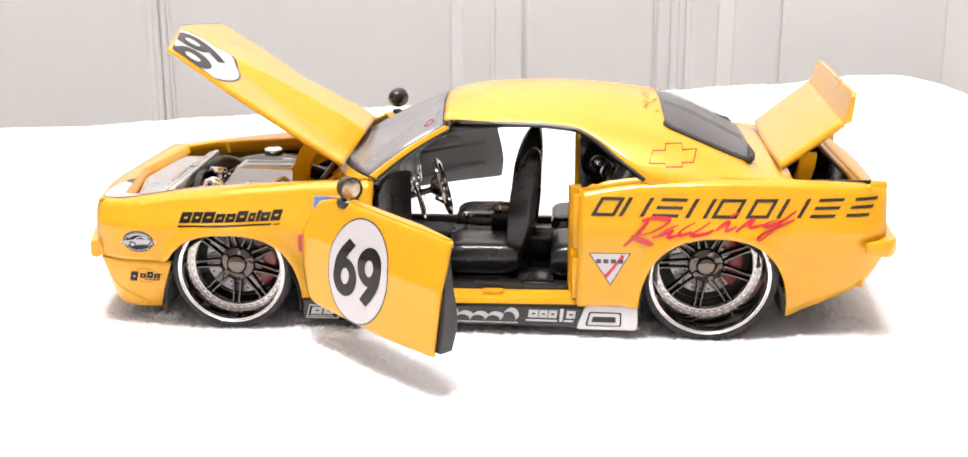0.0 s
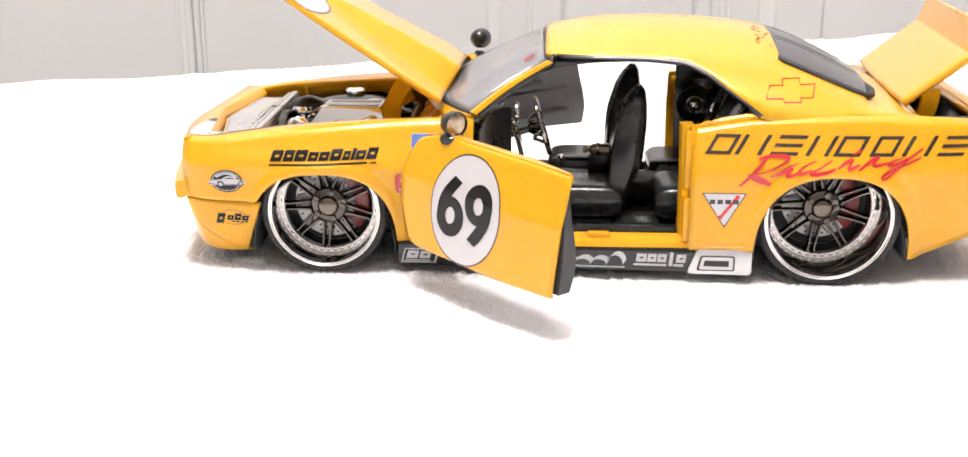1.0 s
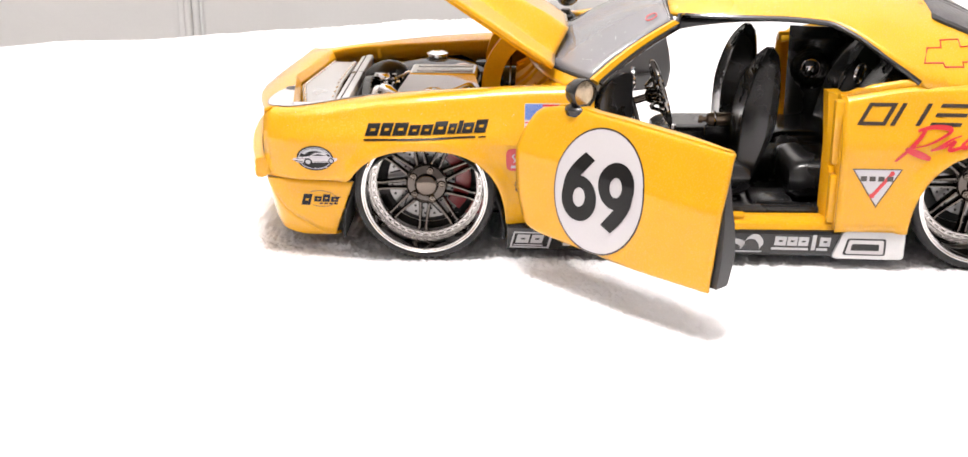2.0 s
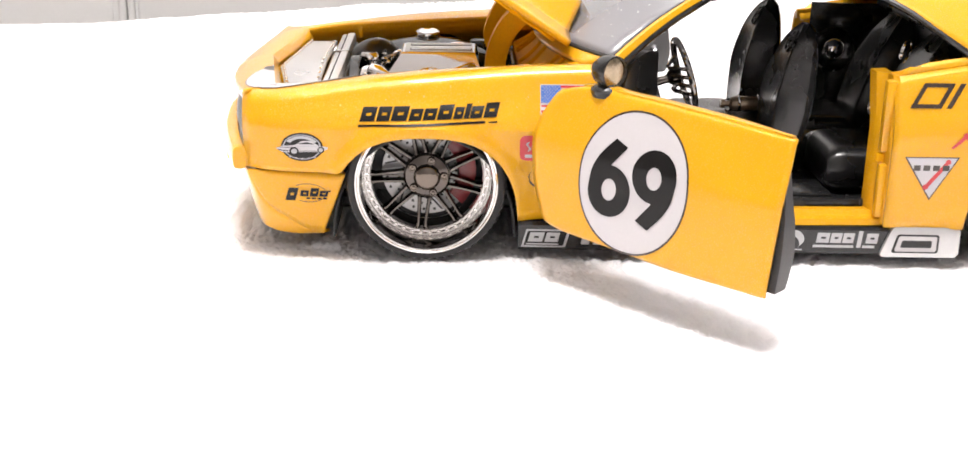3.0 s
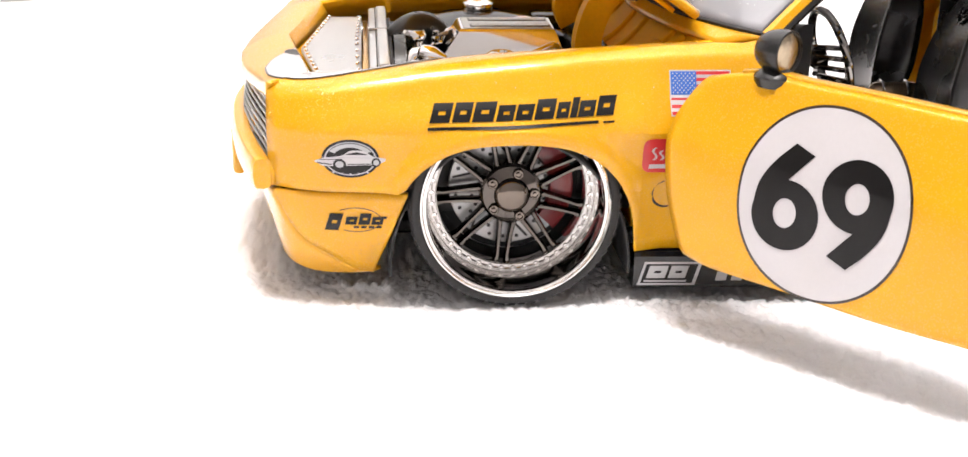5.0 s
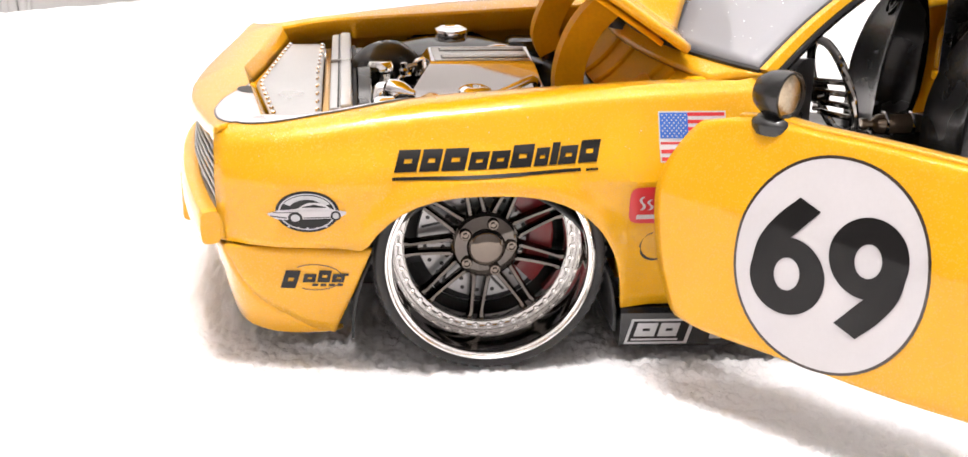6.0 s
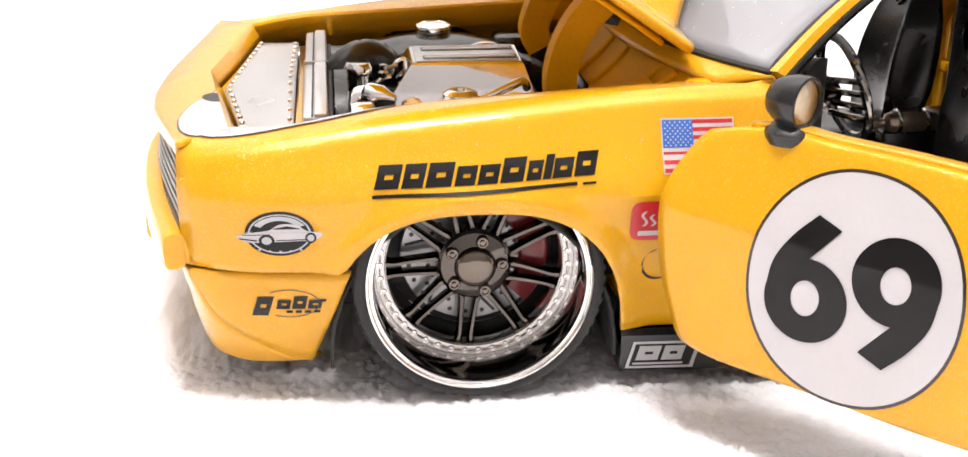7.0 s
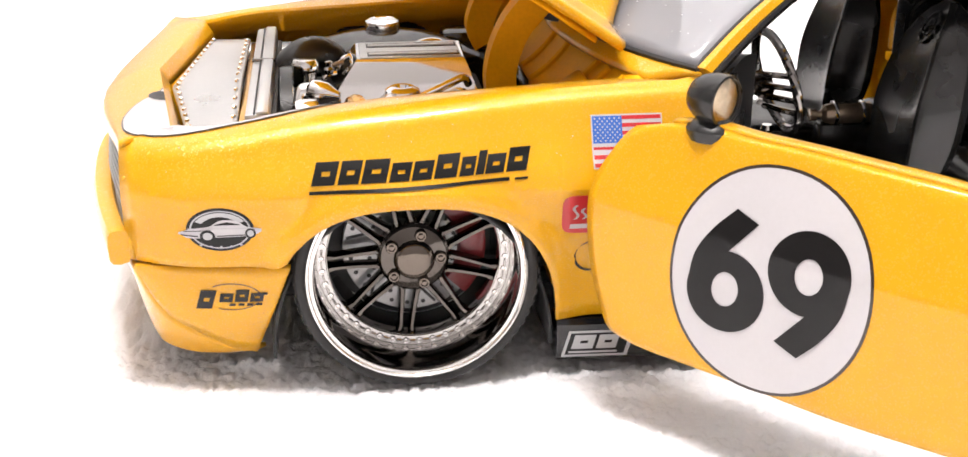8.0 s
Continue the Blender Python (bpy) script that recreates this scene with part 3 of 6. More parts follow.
front_path = [(bumper_x(y), y) for y in (-33.5, -32.4, -30, -26, -20, -14, -7, 0, 7, 14, 20, 26, 30, 32.4, 33.5)]
part("front_bumper", swept_bar(front_path, lambda p: 19.1, 4.5, 2.7, end_size=0.92), YELLOW, car, "body-coloured front bumper bar", sharp=40)
for s in (-1, 1):
    part("overrider", rbox(bumper_x(11) - 0.5, s * 11, 16.1, 2.0, 2.4, 7.6, 0.8), YELLOW, car)

# the valance: a flat side face with a curved crease, and the undercut face that runs round the front
VAL_TOP = arc_points([(-70.6, 36.5, 16.9), (-76, 36.0, 16.93), (-82, 35.1, 16.95), (-86, 34.2, 16.95), (-88.1, 33.4, 16.95)], 40)
VAL_LOW = arc_points([(-75.2, 31.4, 4.2), (-77.7, 32.1, 5.1), (-81.0, 32.8, 7.4), (-84.0, 33.1, 9.6), (-86.0, 33.2, 12.1), (-87.4, 33.3, 15.1), (-88.15, 33.35, 16.7)], 40)
VAL_FRONT = arc_points([(-88.15, 33.35, 16.7), (-88.9, 31.4, 16.7), (-90.4, 25, 16.7), (-92.6, 12, 16.7), (-93.2, 0, 16.7)], 20)
VAL_LIP = arc_points([(-75.4, 30.8, 4.0), (-79.6, 30.7, 3.95), (-83.0, 30.3, 4.2), (-85.7, 29.4, 4.9), (-87.2, 27.5, 5.6), (-88.2, 24.0, 6.0), (-88.8, 20, 6.2)], 40)
VAL_LIP_FRONT = arc_points([(-88.8, 20, 6.2), (-89.3, 17, 6.2), (-89.8, 13, 6.2), (-90.2, 7, 6.2), (-90.4, 0, 6.2)], 20)


def valance_point(i, t):
    """Place on the near-side half of the valance, from its top seam (0) to the crease above the lip (1)."""
    p = VAL_TOP[i].lerp(VAL_LOW[i], t)
    return p + Vector((0, 0.5, 0)) * math.sin(math.pi * t) ** 2 * (1 - i / 40)


for s in (-1, 1):
    part("front_valance", loft([[(p.x, s * p.y, p.z) for p in (valance_point(i, k / 8) for k in range(9))] for i in range(41)]), YELLOW, car, thick=0.7, sharp=30)
    rows_p = []
    for a, b in list(zip(VAL_LOW, VAL_LIP)) + list(zip(VAL_FRONT, VAL_LIP_FRONT))[1:]:
        out = Vector((-0.55, 0, 0)) * clamp01((-a.x - 78) / 6)
        row = [a.lerp(b, k / 6) + out * math.sin(math.pi * k / 6) for k in range(7)] + [b + Vector((1.2, -0.8, 0.15))]
        rows_p.append([(p.x, s * p.y, p.z) for p in row])
    part("valance_lip", loft(rows_p), YELLOW, car, thick=0.6, sharp=40)

# ---- roof, pillars and glass ----
ZTOP = curve([(-9, 51.0), (-5, 52.5), (0, 53.6), (7, 54.5), (20, 54.8), (34, 54.0), (46, 52.2), (52, 50.2), (58, 47.4), (64, 44.2), (69, 41.6)])


def cabin_y(x, z):
    s = clamp01((z - 36.0) / (ZTOP(x) - 36.0))
    return 35.2 * math.sqrt(max(0.0, 1 - s ** 1.38))


def cabin_z(x, y):
    return 36.0 + (ZTOP(x) - 36.0) * max(0.0, 1 - (y / 35.2) ** 2) ** (1 / 1.38)


OPEN_TOP = curve([(-9, 48.3), (0, 48.4), (14, 48.3), (24, 47.6), (29, 45.6), (34, 42.2), (40.6, 37.6), (42, 36.2), (69, 36.2)])
REAR_Y = curve([(45, 0.0), (46, 21.0), (50, 22.6), (58, 24.6), (64, 25.6), (66.2, 24.0), (67.2, 12.0), (67.6, 0.0)])


def roof_row(x, s):
    z0 = max(OPEN_TOP(x), 36.2)
    yb = cabin_y(x, z0)
    yi = REAR_Y(x) if 45 < x < 67.6 else 0.0
    row = []
    for k in range(21):
        y = mixv(yb, min(yi, yb - 0.5), (k / 20))
        z = cabin_z(x, y)
        if x > 64:
            z = mixv(z, 38.0 + 1.7 * (1 - (y / 33) ** 2), clamp01((x - 63) / 4.5) * clamp01((yb - y) / 4))
        row.append((x + (-0.3 * (1 - (y / 24) ** 2) * clamp01((4 - x) / 12) if x < 4 else 0), s * y, z))
    return row


ROOF_X = sorted(set([round(v, 3) for v in np.linspace(-6.8, 67.5, 60)] + [45.02, 45.3, 45.6, 46, 66.4, 66.8, 67.1, 67.4]))
for s in (-1, 1):
    part("roof", loft([roof_row(x, s) for x in ROOF_X]), YELLOW, car, thick=0.7, sharp=50)


def rear_glass(u, v):
    x = mixv(45.4, 66.6, v)
    y = (2 * u - 1) * (REAR_Y(x) - 0.2)
    return (x, y, cabin_z(x, y) - 0.35)


part("rear_window", sheet(rear_glass, 16, 20), SMOKED, car, "dark tinted rear window").visible_shadow = False


def rear_rim(t):
    if t < 0.5:
        x = mixv(45.6, 66.6, t * 2)
        y = REAR_Y(x)
    else:
        x = mixv(66.6, 45.6, t * 2 - 1)
        y = -REAR_Y(x)
    return (x, y, cabin_z(x, y) + 0.1)


part("rear_window_frame", tube([rear_rim(k / 80) for k in range(80)], 0.75, 8, closed=True), MATT, car, "black rear window seal")
# black border and ribbed heater lines on the rear glass
part("rear_window_louvre", sheet(lambda u, v: (lambda p: (p[0], p[1], p[2] - 0.7))(rear_glass(u, v)), 12, 16), GLOSS_BLACK, car, "smoked black rear glass layer")
for k in (0.3, 0.7):
    part("defroster_line", tube([(lambda p: (p[0], p[1], p[2] + 0.25))(rear_glass(k, j / 20)) for j in range(1, 20)], 0.09, 5), BLACK, car)


# windscreen
def screen_fn(u, v):
    s = 2 * u - 1
    base = Vector((-33.5 + 10.0 * abs(s) ** 2.2, s * 31.0, 37.0 + 0.3 * (1 - s * s)))
    y_t = s * 21.0
    top = Vector((-6.6 - 0.5 * (1 - s * s), y_t, cabin_z(-6.8, y_t) - 0.5))
    p = base.lerp(top, v)
    p += Vector((-1.0, 0, 0.9)) * math.sin(math.pi * v) * (1 - 0.5 * s * s)
    return p


part("windscreen", sheet(lambda u, v: screen_fn(0.004 + 0.992 * u, 0.02 + 0.96 * v), 20, 14), GLASS, car, "clear plastic windscreen", thick=0.3).visible_shadow = False
part("windscreen_seal", tube([screen_fn(k / 24, 0.0) for k in range(25)] + [screen_fn(1, k / 14) for k in range(1, 15)] +
                             [screen_fn(1 - k / 24, 1.0) for k in range(1, 25)] + [screen_fn(0, 1 - k / 14) for k in range(1, 14)], 0.42, 6, closed=True), MATT, car, "black windscreen seal")
for s, u in ((-1, 0.0), (1, 1.0)):
    rows_p = []
    for k in range(15):
        v = k / 14
        p = screen_fn(u, v)
        w = mixv(1.7, 1.5, v)
        a, b = p + Vector((-0.2, 0, 0.25)), p + Vector((w * 0.9, s * 0.9, -0.5 * w * 0.3))
        c, d = b + Vector((0.1, -s * 1.2, -0.9)), a + Vector((0.5, -s * 1.0, -1.0))
        rows_p.append([tuple(a), tuple(a.lerp(b, 0.5) + Vector((-0.1, s * 0.5, 0.3))), tuple(b), tuple(c), tuple(d)])
    part("windscreen_pillar", loft(rows_p, close=True, cap=True), YELLOW, car, sharp=50)
    seal = [screen_fn(u, k / 14) + Vector((2.05, s * 0.4, -0.6)) for k in range(0, 14)]
    seal += [Vector((x, s * (cabin_y(x, OPEN_TOP(x)) - 0.4), OPEN_TOP(x) - 0.35)) for x in np.linspace(-5.0, 40.5, 40)]
    part("window_seal", tube(seal, 0.62, 8), GLOSS_BLACK, car, "black side window seal")

# cowl between bonnet and windscreen
part("cowl", sheet(lambda u, v: (mixv(-28.6 - 7.0 * (1 - (2 * u - 1) ** 2), -23.2 - 10.0 * (1 - abs(2 * u - 1) ** 2.2), v), (2 * u - 1) * mixv(28.0, 31.8, v), mixv(35.2, 36.8, v) + 0.6 * (1 - (2 * u - 1) ** 2)), 24, 4), YELLOW, car, thick=0.6)
part("cowl_vent", sheet(lambda u, v: (mixv(-36.4, -33.0, v) + 4.0 * abs(2 * u - 1) ** 2.2, (2 * u - 1) * 17 + 9, mixv(36.2, 37.5, v) + 0.5 * (1 - (2 * u - 1) ** 2)), 20, 3), MATT, car, "black slotted cowl vent", thick=0.8)
part("cowl_cover", sheet(lambda u, v: (mixv(-33.5, -29.2, v) + 3.5 * u ** 2, mixv(12, 30.5, u), mixv(36.0, 37.6, v) + 0.3), 12, 4), GLOSS_BLACK, car, "glossy black cowl cover", thick=0.5)
for s in (1,):
    part("wiper", tube(arc_points([(-32.6, s * 4, 37.2), (-31.5, s * 12, 37.8), (-29.6, s * 20, 38.2)], 10), 0.3, 6), BLACK, car)

# sills, floor, inner structure
def skirt_y(x):
    """The side skirts follow the body, narrower towards the front."""
    return 36.45 + 0.043 * x


for s in (-1, 1):
    part("rocker_panel", loft([[(x, s * 31, 2.5), (x, s * (skirt_y(x) - 0.5), 2.4), (x, s * skirt_y(x), 3.0), (x, s * skirt_y(x), 7.1), (x, s * (skirt_y(x) - 0.4), 7.75), (x, s * 31, 7.75)] for x in np.linspace(-39.7, 39.6, 12)], close=True, cap=True),
         GLOSS_BLACK, car, "black side skirt under the sill", sharp=30)
    part("door_sill", loft([[(x, s * 36.6, 7.9), (x, s * 36.4, 9.0), (x, s * 35.2, 9.3), (x, s * 34.6, 10.2), (x, s * 33.0, 10.3), (x, s * 32.8, 8.0)] for x in np.linspace(-29, 25.8, 10)], close=True, cap=True), YELLOW, car, sharp=30)
    jx, jd = (6.2, 0.35) if s > 0 else (0.0, 1.0)
    part("door_jamb", loft([[(26.4 + jx, s * side_y(26, z), z), (26.0 + jx, s * (side_y(26, z) - 0.7 * jd), z), (25.5 + jx, s * (side_y(26, z) - 1.0 * jd), z), (25.2 + jx, s * (side_y(26, z) - 2.6 * jd), z),
                             (24.4 + jx, s * (side_y(26, z) - 3.2 * jd), z), (23.6 + jx, s * (side_y(26, z) - 4.2 * jd), z), (23.2 + jx, s * (side_y(26, z) - 6.6 * jd), z), (26.0 + jx, s * (side_y(26, z) - 7.0 * jd), z)] for z in np.linspace(8.2, 35.0, 14)], close=True, cap=True), YELLOW, car, sharp=30)
    for z0, z1 in ((9.4, 19.4), (21.4, 34.4)):
        part("jamb_bead", rbox(25.0 + jx, s * (side_y(26, (z0 + z1) / 2) - 2.2), (z0 + z1) / 2, 1.9, 1.9, z1 - z0, 0.6), YELLOW, car)
    part("latch_plate", rbox(24.4 + jx, s * 35.0, 20.4, 1.2, 2.0, 1.6, 0.3), YELLOW_IN, car)
    part("belt_ledge", loft([[(x, s * 35.4, ZS(x) - 0.6), (x, s * 33.4, ZS(x) + 0.3), (x, s * 32.0, ZS(x) - 1.4)] for x in np.linspace(26.2, 41, 10)]), YELLOW, car, thick=0.5)
    part("kick_panel", loft([[(-25.7, s * 34.6, z), (-24.6, s * 31.0, z), (-21, s * 29.6, z)] for z in np.linspace(8, 31, 8)]), BLACK, car, "black footwell side panel", thick=0.8)
    part("wheel_well", loft([[(-56.7 + 16.5 * math.cos(a), s * y, max(4.4, 5.6 + 18.4 * math.sin(a))) for a in np.linspace(-0.05, math.pi + 0.05, 22)] for y in (34.5, 16)]), MATT, car, thick=0.4)
    part("wheel_well", loft([[(56.8 + 17.0 * math.cos(a), s * y, max(5.5, 5.6 + 19.4 * math.sin(a))) for a in np.linspace(-0.05, math.pi + 0.05, 22)] for y in (36, 17)]), MATT, car, thick=0.4)
for s in (-1, 1):
    part("inner_arch", sheet(lambda u, v: (mixv(-74.6, -39.6, u), s * 16.2, mixv(4.4, 26, v)), 4, 4), GLOSS_BLACK, car, thick=0.4)
part("sill_catch", rbox(5.6, -34.4, 10.3, 5.2, 1.6, 1.3, 0.5), YELLOW, car)
part("floor_pan", rbox(4, 0, 6.4, 160, 38, 2.0, 0.8), MATT, car, "black plastic chassis plate")

# ---- doors ----
DOOR_A, DOOR_B = Vector((-37.5, -39.0, 0)), Vector((-2.5, -73.0, 0))
DOOR_D = (DOOR_B - DOOR_A).normalized()
DOOR_N = Vector((DOOR_D.y, -DOOR_D.x, 0))
FAR_D = Vector((0.782, -0.623, 0))
FAR_N = Vector((FAR_D.y, -FAR_D.x, 0))
DOOR_LOW = curve([(0, 12.0), (4, 11.6), (7, 10.9), (10, 10.7), (25, 10.3), (40, 9.9), (50, 9.65)])
DOOR_TOP = curve([(0, 32.5), (5, 33.9), (7.4, 35.0), (10.4, 35.4), (17.6, 35.05), (24.6, 35.0), (34.5, 34.7), (51, 33.6)])
DOOR_F = curve([(10, 7.4), (10.7, 6.8), (11.5, 5.9), (13, 4.86), (19.9, 2.05), (25.7, 1.21), (27.9, 1.56), (31.2, 3.08), (33.85, 5.06), (35.4, 8.4)])
DOOR_R = curve([(9, 49.5), (16, 49.7), (25, 49.9), (34.6, 49.6)])


def door_out(z, u=25.0):
    crease = 25.95 - 0.045 * u
    base = 2.0 + 1.0 * math.exp(-((u - 33) / 11) ** 2)
    if z > crease:
        return base - 0.32 * (z - crease)
    return base + 0.15 * (crease - z)


def door_point(u, out, z, s):
    if s > 0:
        u += max(0.0, (u - 25) / 25) * (34.6 - z) * 0.085
        p = DOOR_A + FAR_D * u + FAR_N * (out + 1.0)
        return (p.x, -p.y, z + 2.2)
    p = DOOR_A + DOOR_D * u + DOOR_N * out
    return (p.x, p.y, z)


def door_uv(a, b):
    """Place in the door's plane from 0..1 across and up."""
    low, mid, top = DOOR_LOW(mixv(4, 49, a)), 25.9 - 2.15 * a, DOOR_TOP(mixv(5, 51, a))
    z = mixv(low, mid, b / 0.6) if b < 0.6 else mixv(mid, top, (b - 0.6) / 0.4)
    u = mixv(DOOR_F(z), DOOR_R(z), a)
    return u, z


def build_door(s):
    """The door on side s (-1 near the viewer), open on its front hinge; its outer skin is the door itself."""
    def skin(a, b):
        u, z = door_uv(a, b)
        edge = 0.25 * (1 - clamp01(min(a, 1 - a) * 40)) + 0.3 * (1 - clamp01(min(b, 1 - b) * 30))
        return door_point(u, door_out(z, u) - edge, z, s)
    door = part("door", sheet(skin, 44, 40), YELLOW, car, "open yellow door with dark grey lining", thick=0.7, sharp=18)

    def lining(a, b):
        u, z = door_uv(0.05 + 0.945 * a, 0.03 + 0.93 * b)
        return u, z
    rings = []
    for k in range(15):
        b = k / 14
        ring = []
        for a, depth in ((0, 0.9), (0, 2.4), (0.06, 4.0), (0.2, 4.6), (0.5, 4.8), (0.8, 4.8), (0.96, 5.4), (1.0, 5.0), (1.0, 0.9)):
            u, z = lining(a, b)
            if a > 0.9:
                u += 1.2 * clamp01((0.85 - b) / 0.6) - 0.9 * clamp01((b - 0.5) / 0.4) * clamp01(0.4 + b / 0.12)
                depth *= 1 - 0.7 * clamp01((b - 0.25) / 0.7) if depth > 1 else 1
            deep = depth if depth < 1 else depth * (0.55 + 0.45 * math.sin(math.pi * clamp01(0.1 + 0.85 * b)) ** 0.5)
            ring.append(door_point(u, door_out(z, u) - deep - 0.4, z, s))
        rings.append(ring)
    part("door_lining", loft(rings, close=True, cap=True), GREY_IN, door, "dark grey moulded door lining", sharp=40)
    rail = []
    for k in range(31):
        u, z = door_uv(0.05 + 0.935 * k / 30, 1.0)
        o, e = door_out(z, u), clamp01(min(k, 30 - k) / 3)
        deep = mixv(0.35, 1, clamp01((30 - k) / 8))
        rail.append([door_point(u, o - 0.3 - (d - 0.3) * deep, z - h * mixv(1, 0.4, e), s) for d, h in ((0.3, 0.06), (0.6, 0.0), (1.0, -0.03), (1.6, 0.0), (2.2, 0.15), (2.7, 0.6), (2.8, 1.7))])
    part("top_rail", loft(rail), YELLOW, door, thick=0.3, sharp=60)
    for k, (z0, z1) in enumerate(((27.5, 30.2), (21.5, 22.5), (14.5, 15.4))):
        part("lining_rib", tube([door_point(u, door_out(22) - 5.1, mixv(z0, z1, (u - 8) / 36), s) for u in np.linspace(9, 44, 14)], 0.5, 6), MATT, door)
    part("armrest", rbox(0, 0, 0, 17, 2.4, 2.2, 0.8, m=Matrix.Translation(door_point(27, door_out(22) - 6.0, 24.6, s)) @ pose(0, 0, 0, 0, 0, s * 44.2)), MATT, door)
    part("hinge", rbox(0, 0, 0, 6, 1.6, 4, 0.5, m=Matrix.Translation(door_point(3.5, door_out(22) - 8.0, 18, s)) @ pose(0, 0, 0, 0, 0, s * 20)), MATT, door)
    # racing mirror: foot, bullet housing, lens
    foot = Vector(door_point(13.2, -2.6, 0, s))
    facing = Vector((0.60, -0.80, 0)) if s < 0 else Vector((0.4, 0.92, 0))
    mirror = part("mirror_foot", lathe([(0, 36.6), (1.1, 36.6), (1.35, 36.0), (1.9, 35.6), (2.4, 35.3), (2.65, 34.9), (2.6, 34.4), (2.3, 33.7), (0, 33.7)], Matrix.Translation((foot.x, foot.y, 0 if s < 0 else 1.9)), 24), BLACK, door, "black mirror foot")
    head = Matrix.Translation(foot + Vector((0.3, 0, 37.9 if s < 0 else 39.7))) @ facing.to_track_quat("Z", "Y").to_matrix().to_4x4()
    part("mirror_housing", lathe([(0, -3.2), (0.9, -3.05), (1.8, -2.45), (2.4, -1.5), (2.68, -0.45), (2.78, 0.7), (2.72, 1.4), (2.5, 1.5), (2.45, 0.9)], head, 32), BLACK, door, "black bullet mirror housing")
    part("mirror_lens", lathe([(2.5, 0.9), (2.45, 1.15), (1.6, 1.32), (0, 1.4)], head, 28), MIRROR if s < 0 else CHROME, door, "tinted mirror glass")
    return door


door_near = build_door(-1)
door_far = build_door(1)
tagged(door_far, "open yellow door seen from its dark lining")

# ---- bonnet ----
HOOD_H = Vector((-30.4, 0, 38.6))
HOOD_ANGLE = math.radians(34.2)
HOOD_E = Vector((-math.cos(HOOD_ANGLE), 0, math.sin(HOOD_ANGLE)))
HOOD_UP = Vector((math.sin(HOOD_ANGLE), 0, math.cos(HOOD_ANGLE)))
HOOD_W = curve([(0, 25.2), (15, 26.0), (32, 26.4), (42, 25.6), (49.5, 24.6), (56, 22.0)])


def hood_front(y):
    return 53.8 - 4.6 * abs(y) / 24


def hood_h(u, y):
    """Height over the bonnet's plane: crown, centre bulge, drooped nose."""
    h = 0.9 * (1 - (y / 27) ** 2)
    grow = clamp01((42 - u) / 37)
    top, foot = 6.5 + 2.5 * grow, 8.0 + 8.0 * grow
    rise = clamp01((foot - abs(y)) / (foot - top))
    h += 5.0 * grow ** 0.7 * (rise * rise * (3 - 2 * rise) * 0.25 + rise * 0.75)
    h -= 1.2 * clamp01((u - 45) / 9) ** 2
    return h


def hood_place(u, y, off=0.0):
    p = HOOD_H + HOOD_E * u + HOOD_UP * (hood_h(u, y) + off)
    return (p.x, y, p.z)


def hood_skin(a, b):
    yn = 2 * a - 1
    y0 = yn * 24
    u = b * hood_front(y0)
    y = yn * HOOD_W(u)
    edge = 0.45 * (1 - clamp01((1 - abs(yn)) * 26)) + 0.4 * (1 - clamp01((1 - b) * 30))
    return hood_place(u, y, -edge)


bonnet = part("bonnet", sheet(hood_skin, 64, 44), YELLOW, car, "open yellow bonnet with a raised centre", thick=0.9, sharp=24)
part("bonnet_frame", sheet(lambda a, b: hood_place(2 + b * (hood_front((2 * a - 1) * 20) - 10), (2 * a - 1) * 21, -2.0), 16, 12), YELLOW_IN, bonnet, thick=0.6)
for s in (-1, 1):
    # broad curved hinge arm, from the bulkhead up to the bonnet
    foot = [(-41.2, s * 11.5, 24.0), (-43.4, s * 11.5, 29.5)] if s < 0 else [(-42.4, s * 11.5, 30.6), (-43.1, s * 11.5, 32.0)]
    arm_mid = arc_points(foot + [(-43.3, s * 11.5, 34.0), (-41.4, s * 11.5, 38.6), (-38.0, s * 11.5, 42.4)], 20)
    rows_a = []
    for i, p in enumerate(arm_mid):
        d = (arm_mid[min(i + 1, 20)] - arm_mid[max(i - 1, 0)]).normalized()
        nrm = Vector((d.z, 0, -d.x))
        wdt = 1.95
        rows_a.append([tuple(p + nrm * wdt + Vector((0, 1.6, 0))), tuple(p + nrm * wdt - Vector((0, 1.6, 0))), tuple(p - nrm * wdt - Vector((0, 1.6, 0))), tuple(p - nrm * wdt + Vector((0, 1.6, 0)))])
    part("bonnet_hinge_arm", loft(rows_a, close=True, cap=True), YELLOW_IN, bonnet, "curved yellow hinge arm", sharp=40)

# ---- boot lid with spoiler ----
LID_H = Vector((73.4, 0, 38.4))
LID_E, LID_UP = Vector((math.cos(radians(38.2)), 0, math.sin(radians(38.2)))), Vector((-math.sin(radians(38.2)), 0, math.cos(radians(38.2))))


def lid_place(u, y, off=0.0):
    p = LID_H + LID_E * u + LID_UP * (off + 0.5 * (1 - (y / 29) ** 2)) + Vector((0.035 * y, 0, 0.01 * y))
    return (p.x, y, p.z)


